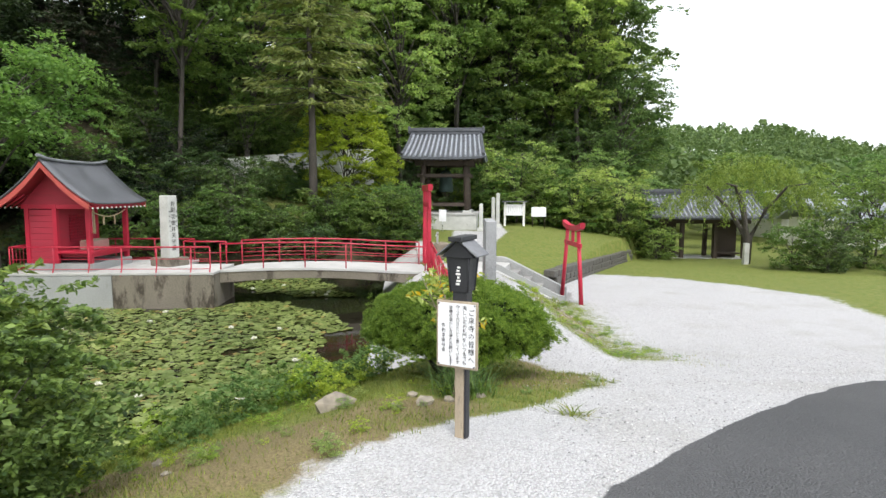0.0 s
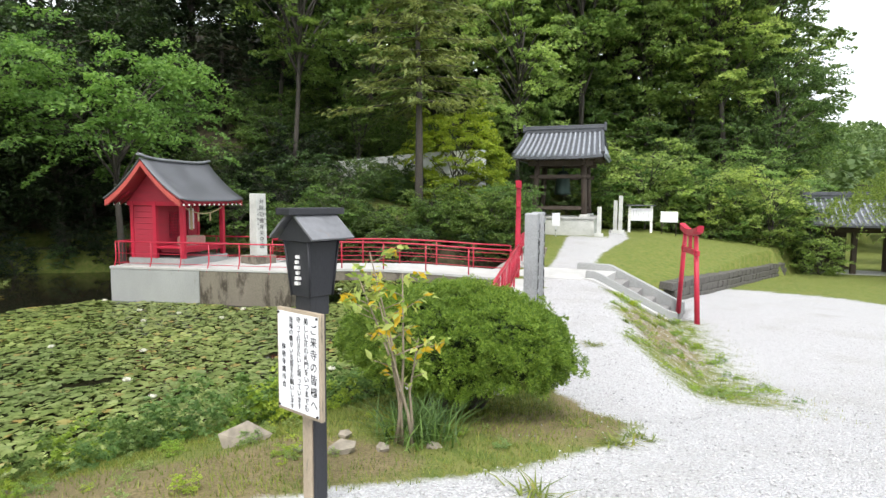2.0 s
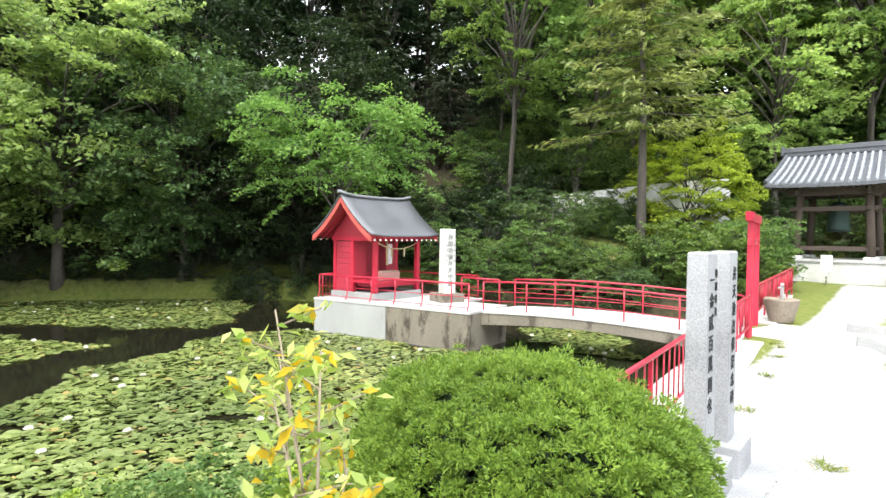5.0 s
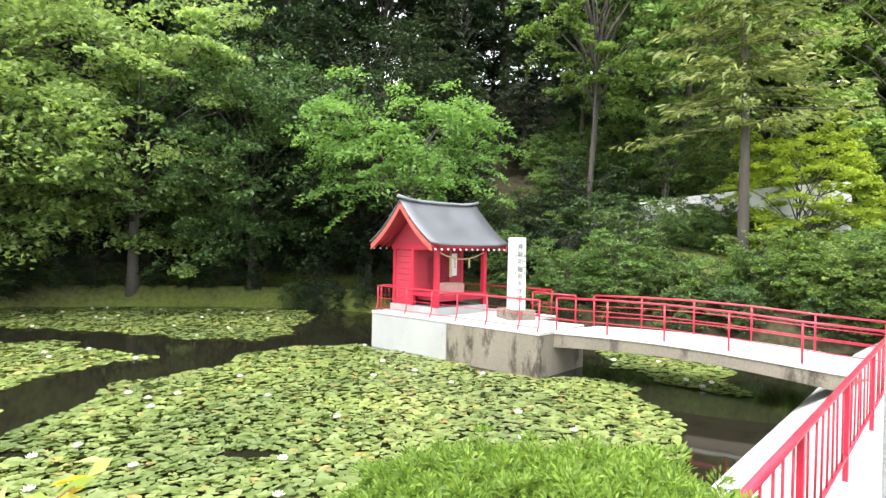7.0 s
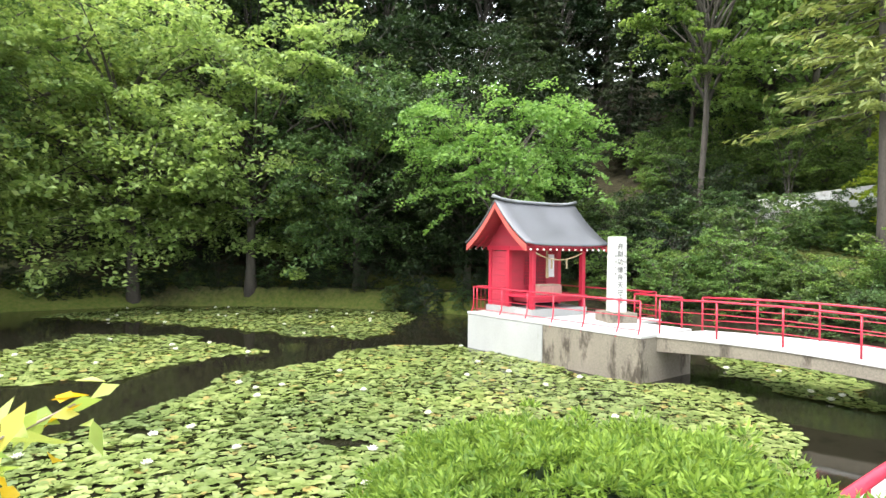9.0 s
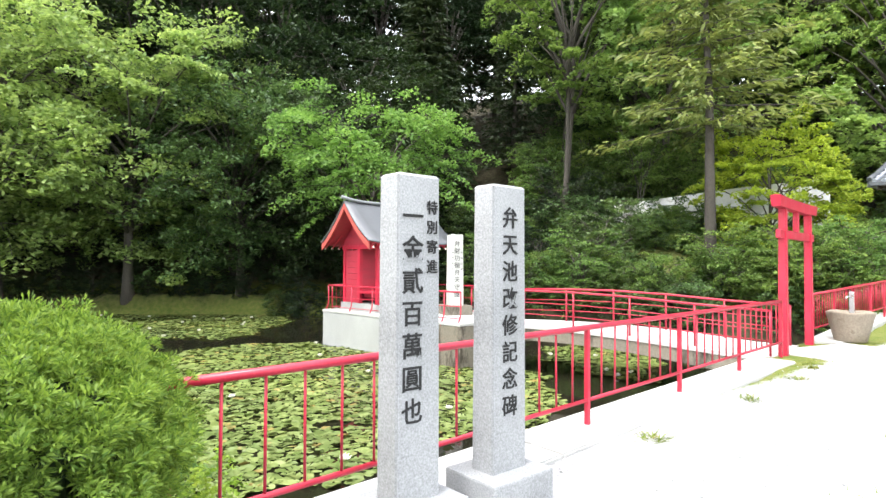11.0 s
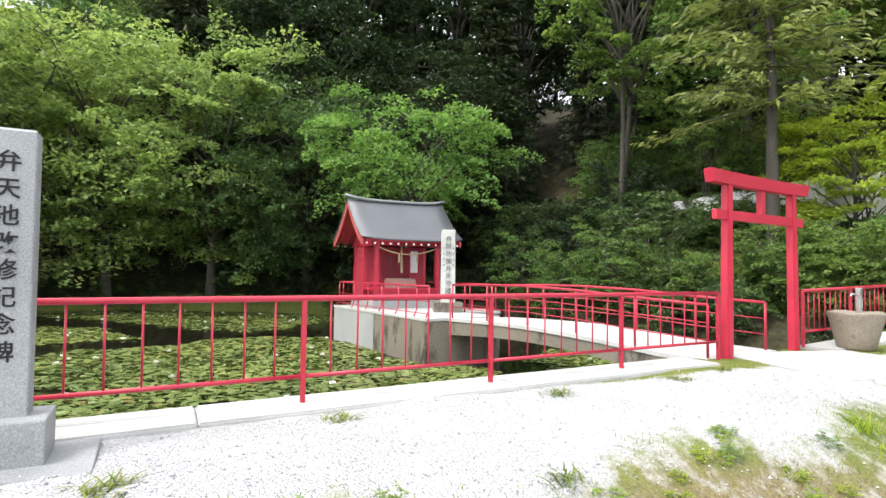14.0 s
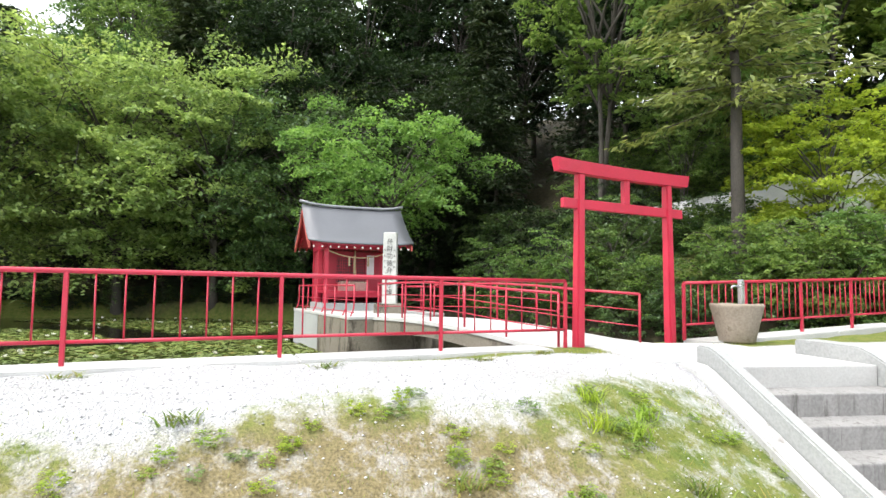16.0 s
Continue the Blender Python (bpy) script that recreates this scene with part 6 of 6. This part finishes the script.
# water lilies
def ring_mesh(name, pos, rad, rng_, sides=9, lift=0.012):
    n_ = len(pos)
    a = rng_.uniform(0, 6.28, n_)[:, None] + np.linspace(0.25, 6.03, sides)[None]
    tilt = rng_.normal(0, 0.085, (n_, 2))
    wob = 1 + rng_.normal(0, 0.06, (n_, sides))
    x, y = rad[:, None] * wob * np.cos(a), rad[:, None] * wob * np.sin(a)
    z = x * tilt[:, :1] + y * tilt[:, 1:] + lift * rng_.random((n_, sides)) + 0.004
    curl = (rng_.random(n_) < 0.08)[:, None]
    z = z + curl * np.maximum(0, np.cos(a)) * rad[:, None] * 0.5
    edge = np.stack([x + pos[:, :1], y + pos[:, 1:2], z + pos[:, 2:]], -1)
    v = np.concatenate([pos[:, None] + np.array([0, 0, 0.003]), edge], 1).reshape(-1, 3)
    b = np.arange(n_)[:, None, None] * (sides + 1)
    f = np.stack([np.zeros(sides - 1, int), np.arange(1, sides), np.arange(2, sides + 1)], -1)[None] + b
    return array_mesh(name, v, f.reshape(-1, 3))


MATS = [[(-1.95, 8.2), (-1.8, 9.8), (-2.5, 12.4), (-3.6, 13.5), (-5.0, 12.6), (-9.8, 12.1), (-10.6, 11.2), (-9.6, 8.4), (-8.0, 5.6), (-6.2, 4.0), (-5.0, 3.3), (-4.0, 4.5), (-2.8, 5.8), (-1.9, 6.7)],
        [(-2.6, 14.2), (-3.0, 16.2), (-4.6, 17.4), (-6.2, 17.2), (-5.0, 14.2)],
        [(-11.6, 10.2), (-13.5, 12.6), (-16.5, 14.4), (-20.5, 9.5), (-21.8, 5.5), (-20, 3.5), (-15.5, 7.5)],
        [(-9.8, 5.2), (-11.2, 7.6), (-13.6, 7.0), (-15.5, 4.6), (-12, 2.2), (-9.6, 3.2)]]
rl = np.random.default_rng(77)
cx, cy = rl.uniform(-22, -1.5, 130000), rl.uniform(0.5, 18, 130000)
ok = np.zeros(130000, bool)
wob_x, wob_y = cx + 0.25 * np.sin(2.1 * cy) + 0.12 * np.sin(5.3 * cy + cx), cy + 0.25 * np.sin(1.9 * cx + 1) + 0.12 * np.sin(4.7 * cx)
for poly in MATS:
    ok |= inside(wob_x, wob_y, poly)
ok &= inside(cx, cy, POND)
gaps = waves(cx, cy, 1.7, 0.7) + 0.8 * waves(cx, cy, 4.1, 2.2)
ok &= (gaps < 1.75) & ((cx > -12) | (rl.random(130000) < 0.8))
cx, cy = cx[ok], cy[ok]
cell, keep = {}, []
rad_all = rl.uniform(0.042, 0.08, len(cx))
for i in range(len(cx)):
    key = (int(cx[i] / 0.082), int(cy[i] / 0.082))
    if cell.get(key, 0) < 1:
        cell[key] = cell.get(key, 0) + 1
        keep.append(i)
keep = np.array(keep)
pads = np.stack([cx[keep], cy[keep], WATER_Z + 0.004 + 0.012 * rl.random(len(keep))], -1)
tagged(place("water_lily_pads", ring_mesh("water_lily_pads", pads, rad_all[keep], rl), PAD), "round green lily pads, some browning, floating on the pond", "lily pads", kind="stuff")

bm = bmesh.new()
for ring_, (n_, tilt_, len_) in enumerate(((8, 0.35, 0.07), (7, 0.8, 0.06), (5, 1.2, 0.045))):
    for k in range(n_):
        a = 2 * math.pi * (k + 0.4 * ring_) / n_
        e = Vector((math.cos(a), math.sin(a), 0))
        s_ = Vector((-e.y, e.x, 0)) * 0.016
        mid_, tip_ = e * len_ * 0.55 * math.cos(tilt_) + Vector((0, 0, 0.01 + len_ * 0.5 * math.sin(tilt_))), e * len_ * math.cos(tilt_) + Vector((0, 0, 0.02 + len_ * math.sin(tilt_)))
        vs = [bm.verts.new(q) for q in (e * 0.008 + Vector((0, 0, 0.008)), mid_ + s_, tip_, mid_ - s_)]
        bm.faces.new(vs)
flower = part("water_lily_flower", bm, PETAL)
tagged(flower, "white water lily flower open among the pads", "flower", "white water lilies on the pond")
spots = pads[rl.choice(len(pads), 64, replace=False)]
flower.matrix_basis = pose(*spots[0], 0, 0, 0)
for q in spots[1:]:
    copy_thing(flower, pose(*q, rl.uniform(-8, 8), rl.uniform(-8, 8), rl.uniform(0, 360)))

# grass and gravel close to the path
rg = np.random.default_rng(88)
X, Y = np.concatenate([rg.uniform(-3.6, 2.0, 130000), rg.uniform(-4.2, 6.5, 170000)]), np.concatenate([rg.uniform(2.3, 6.8, 130000), rg.uniform(2.4, 16.5, 170000)])
gr, rd = gravel_amount(X, Y), road_amount(X, Y)
d_p, _ = to_line(X, Y, POND, True)
dry = ~inside(X, Y, POND) & (d_p > 0.15)
want = np.clip(1 - gr * 1.15, 0.0, 1) * (rd < 0.2) * dry * np.clip(1 - 0.95 * bare_amount(X, Y), 0.12, 1) * np.where(Y > 7, 1.1, 1.0)
grow = (rg.random(len(X)) < want * (0.55 + 0.45 * np.sin(1.7 * X + 2.3 * Y) * np.sin(2.9 * X - 1.3 * Y))) & ((X > fence_x(Y) + 0.3) | (Y < 6.4)) & ((X < 4.4) | (Y > 16))
X, Y = X[grow][:150000], Y[grow][:150000]
Z = height(X, Y)
tall_ = rg.uniform(0.012, 0.042, len(X)) * np.where((d_p[grow][:150000] < 1.2) & (Y < 7), 2.2, 1.0)
ang = rg.uniform(0, 6.28, len(X))
lean_ = rg.uniform(0.2, 1.1, len(X)) * tall_
w_ = 0.0032
px, py = -np.sin(ang) * w_, np.cos(ang) * w_
v = np.stack([np.stack([X - px, Y - py, Z - 0.005], -1), np.stack([X + px, Y + py, Z - 0.005], -1), np.stack([X + np.cos(ang) * lean_, Y + np.sin(ang) * lean_, Z + tall_], -1)], 1).reshape(-1, 3)
tagged(place("grass", array_mesh("grass", v, np.arange(len(v)).reshape(-1, 3)), BLADE), "short green and dry grass blades on the banks", "grass", kind="stuff")

X, Y = rg.uniform(-2, 7, 60000), rg.uniform(2.4, 14.5, 60000)
sel = (rg.random(60000) < gravel_amount(X, Y) * 0.75 + 0.03) & (road_amount(X, Y) < 0.55) & (X > fence_x(Y) + 0.3) & ((X < 1.0) | (Y < 14.0) | (X > 3.0))
X, Y = X[sel][:20000], Y[sel][:20000]
Z = height(X, Y)
s_ = rg.uniform(0.004, 0.012, len(X))
octa = np.array([(1, 0, 0), (0, 1, 0), (-1, 0, 0), (0, -1, 0), (0, 0, 0.7), (0, 0, -0.5)])
v = octa[None] * s_[:, None, None] * rg.uniform(0.6, 1.3, (len(X), 6, 3)) + np.stack([X, Y, Z + 0.3 * s_], -1)[:, None]
f = np.array([(0, 1, 4), (1, 2, 4), (2, 3, 4), (3, 0, 4), (1, 0, 5), (2, 1, 5), (3, 2, 5), (0, 3, 5)])[None] + (np.arange(len(X)) * 6)[:, None, None]
PEBBLE, n, l, p = nodes_of("crushed_white_stone")
geo = n.new("ShaderNodeNewGeometry")
l.new(ramp(n, l, geo.outputs["Random Per Island"], [(0.0, (0.24, 0.24, 0.24)), (0.3, (0.44, 0.44, 0.45)), (1.0, (0.64, 0.64, 0.64))]).outputs["Color"], p.inputs["Base Color"])
p.inputs["Roughness"].default_value = 0.9
tagged(place("gravel", array_mesh("gravel", v.reshape(-1, 3), f.reshape(-1, 3)), PEBBLE), "loose crushed white gravel stones", "gravel", kind="stuff")

# weeping tree and bushes before the gate
wt = thing("weeping_tree", on(13.4, 26.3), "weeping cherry with a forked dark trunk and hanging pale green twigs", "tree")
rw = np.random.default_rng(91)
bm, pos = bmesh.new(), []
for k in range(5):
    a = 1.2566 * k + 0.3
    tube(bm, [(0, 0, -0.2), (0.1 * math.cos(a), 0.1 * math.sin(a), 1.2), (0.9 * math.cos(a), 0.5 * math.sin(a), 2.5), (1.9 * math.cos(a), 1.2 * math.sin(a), 3.5), (2.9 * math.cos(a), 1.8 * math.sin(a), 3.6)], [0.16, 0.11, 0.08, 0.05, 0.02], 7)
for k in range(300):
    a, r = rw.uniform(0, 6.28), 3.6 * math.sqrt(rw.random())
    top_ = 4.7 - 0.15 * r * r + rw.uniform(-0.3, 0.2)
    ln = rw.uniform(0.3, 1.0) * (0.5 + r / 4)
    s = rw.random(46)
    q = np.stack([r * math.cos(a) * (1 + 0.1 * s), 0.7 * r * math.sin(a) * (1 + 0.1 * s), top_ - ln * s], -1) + rw.normal(size=(46, 3)) * 0.07
    pos.append(q)
part("trunk", bm, BARK, wt)
place("crown", leaves_mesh("crown", np.concatenate(pos), 0.12, rw, 0.1, 0.35, 0.8), LEAF_WILLOW, wt)
stn = thing("stone_post", on(13.2, 26.0), "short granite marker stone beside the weeping tree", "stone post")
part("shaft", frustum(bmesh.new(), -0.1, 0.11, 0.11, 0.95, 0.1, 0.1), GRANITE_OLD, stn)
for k, (x, y, g_, lf) in enumerate(((13.7, 23.3, 0.75, LEAF_BRIGHT), (14.8, 23.4, 0.85, LEAF_BRIGHT), (15.6, 23.6, 0.8, LEAF_SHRUB), (14.6, 22.4, 0.6, LEAF_SHRUB), (17.4, 24.5, 0.9, LEAF_BRIGHT), (18.8, 22.6, 0.85, LEAF_SHRUB), (20.5, 24.5, 1.1, LEAF_BRIGHT), (10.4, 32.2, 1.1, LEAF_BRIGHT), (9.7, 30.5, 0.9, LEAF_SHRUB), (16.6, 21.2, 0.5, LEAF_BRIGHT), (18.2, 19.6, 0.5, LEAF_BRIGHT), (22.5, 27, 1.3, LEAF_SHRUB), (26, 30, 1.4, LEAF_BRIGHT))):
    plant("shrub", UNDER[k % 3], lf, pose(x, y, gz(x, y) - 0.1, 0, 0, 50 * k) @ Matrix.Scale(g_, 4), "rounded green garden shrub by the temple gate", "shrub", "shrubs by the gate")
MED = make_tree(47, 5.2, 2.6, 0.35, 24, 300, 0.16, flat=0.4, trunk_r=0.1, stems=2)
for k, (x, y, g_) in enumerate(((19.2, 27.0, 0.75), (23.5, 32.5, 0.95), (29, 36, 1.1), (17.6, 37, 1.0), (26.0, 44.0, 1.2), (35, 45, 1.2), (22, 48, 1.3), (12.5, 44, 1.3), (30, 60, 1.5), (44, 62, 1.5), (15, 52, 1.4))):
    plant("garden_tree", MED, LEAF_WILLOW if k % 2 == 0 else LEAF_BRIGHT, pose(x, y, gz(x, y) - 0.1, 0, 0, 77 * k) @ Matrix.Scale(g_, 4), "light green spreading garden tree beyond the gravel", "tree", "garden trees by the gate")

# yellow marker pole and village roofs
pole = thing("marker_pole", on(17.2, 20.6), "yellow painted leaning marker pole at the grass verge", "pole")
part("shaft", bar((0, 0, -0.1), (0.25, 0, 0.85), 0.03), surface("yellow_paint", (0.6, 0.32, 0.02), (0.75, 0.42, 0.03), 0.5), pole)


def house(x, y, w, d, h_, turn, label):
    t = thing("house", on(x, y, turn, 0.2), label, "house", "village houses beyond the trees")
    part("wall", boxes(((-w / 2, -d / 2, 0), (w / 2, d / 2, h_))), WHITE_PAINT, t)
    bm = bmesh.new()
    o = 0.6
    prof = [(-d / 2 - o, h_ - 0.2), (0, h_ + d * 0.28), (d / 2 + o, h_ - 0.2), (d / 2 + o, h_ - 0.05), (0, h_ + d * 0.28 + 0.18), (-d / 2 - o, h_ - 0.05)]
    vs = [[bm.verts.new((s * (w / 2 + o), y_, z_)) for y_, z_ in prof] for s in (-1, 1)]
    bm.faces.new(vs[0]), bm.faces.new(vs[1][::-1])
    for k in range(6):
        bm.faces.new((vs[0][k], vs[1][k], vs[1][(k + 1) % 6], vs[0][(k + 1) % 6]))
    bmesh.ops.recalc_face_normals(bm, faces=bm.faces)
    part("roof", bm, TILE, t, "grey tiled roof")
    for k in range(3):
        win = part("window", boxes(((-w * 0.36 + k * w * 0.28, -d / 2 - 0.03, 0.9), (-w * 0.2 + k * w * 0.28, -d / 2 + 0.02, 2.0))), BLACK_WOOD, t)
        part("frame", boxes(((-w * 0.365 + k * w * 0.28, -d / 2 - 0.05, 0.84), (-w * 0.195 + k * w * 0.28, -d / 2 - 0.032, 0.9))), WHITE_PAINT, win)


house(31, 52, 9, 6, 2.7, 8, "low village house with pale walls and a grey tiled roof")
house(40, 58, 10, 7, 2.9, -12, "low village house with pale walls and a grey tiled roof")
house(27, 40, 6, 4, 2.2, 5, "small outbuilding with a pale grey roof beyond the shrubs")

# far woods over the valley ridge
rf = np.random.default_rng(99)
fx, fy = rf.uniform(0, 300, 11000), rf.uniform(46, 280, 11000)
db, sb_ = to_line(fx, fy, FOOT, False)
selw = (np.hypot(fx - 10, fy) > 46) & ((sb_ <= 0) | (db < 70)) & (fx > 0.15 * fy) & (fx < 1.25 * fy)
fx, fy = fx[selw][:4600], fy[selw][:4600]
fz = height(fx, fy)
hh = rf.uniform(3.5, 7, len(fx))
q = rf.normal(size=(len(fx), 96, 3))
q /= np.linalg.norm(q, axis=2)[:, :, None]
q[:, :, 2] = np.abs(q[:, :, 2])
q = q * np.array([0.32, 0.32, 0.75]) * hh[:, None, None]
taper = 1 - 0.6 * (q[:, :, 2:] / (0.75 * hh[:, None, None]))
q[:, :, :2] *= taper
q += np.stack([fx, fy, fz + 0.3 * hh], -1)[:, None]
# pale, even leaf colour: the distance haze is mixed into it
FARLEAF = leaf_material("hazy_far_foliage", (0.10, 0.165, 0.06), (0.17, 0.24, 0.095), through_light=0.3)
tagged(place("far_woods", leaves_mesh("far_woods", q.reshape(-1, 3), np.repeat(hh * 0.11, 96), rf, 0.4, 0.7), FARLEAF), "distant green woods covering the far ridge", "woods", kind="stuff")
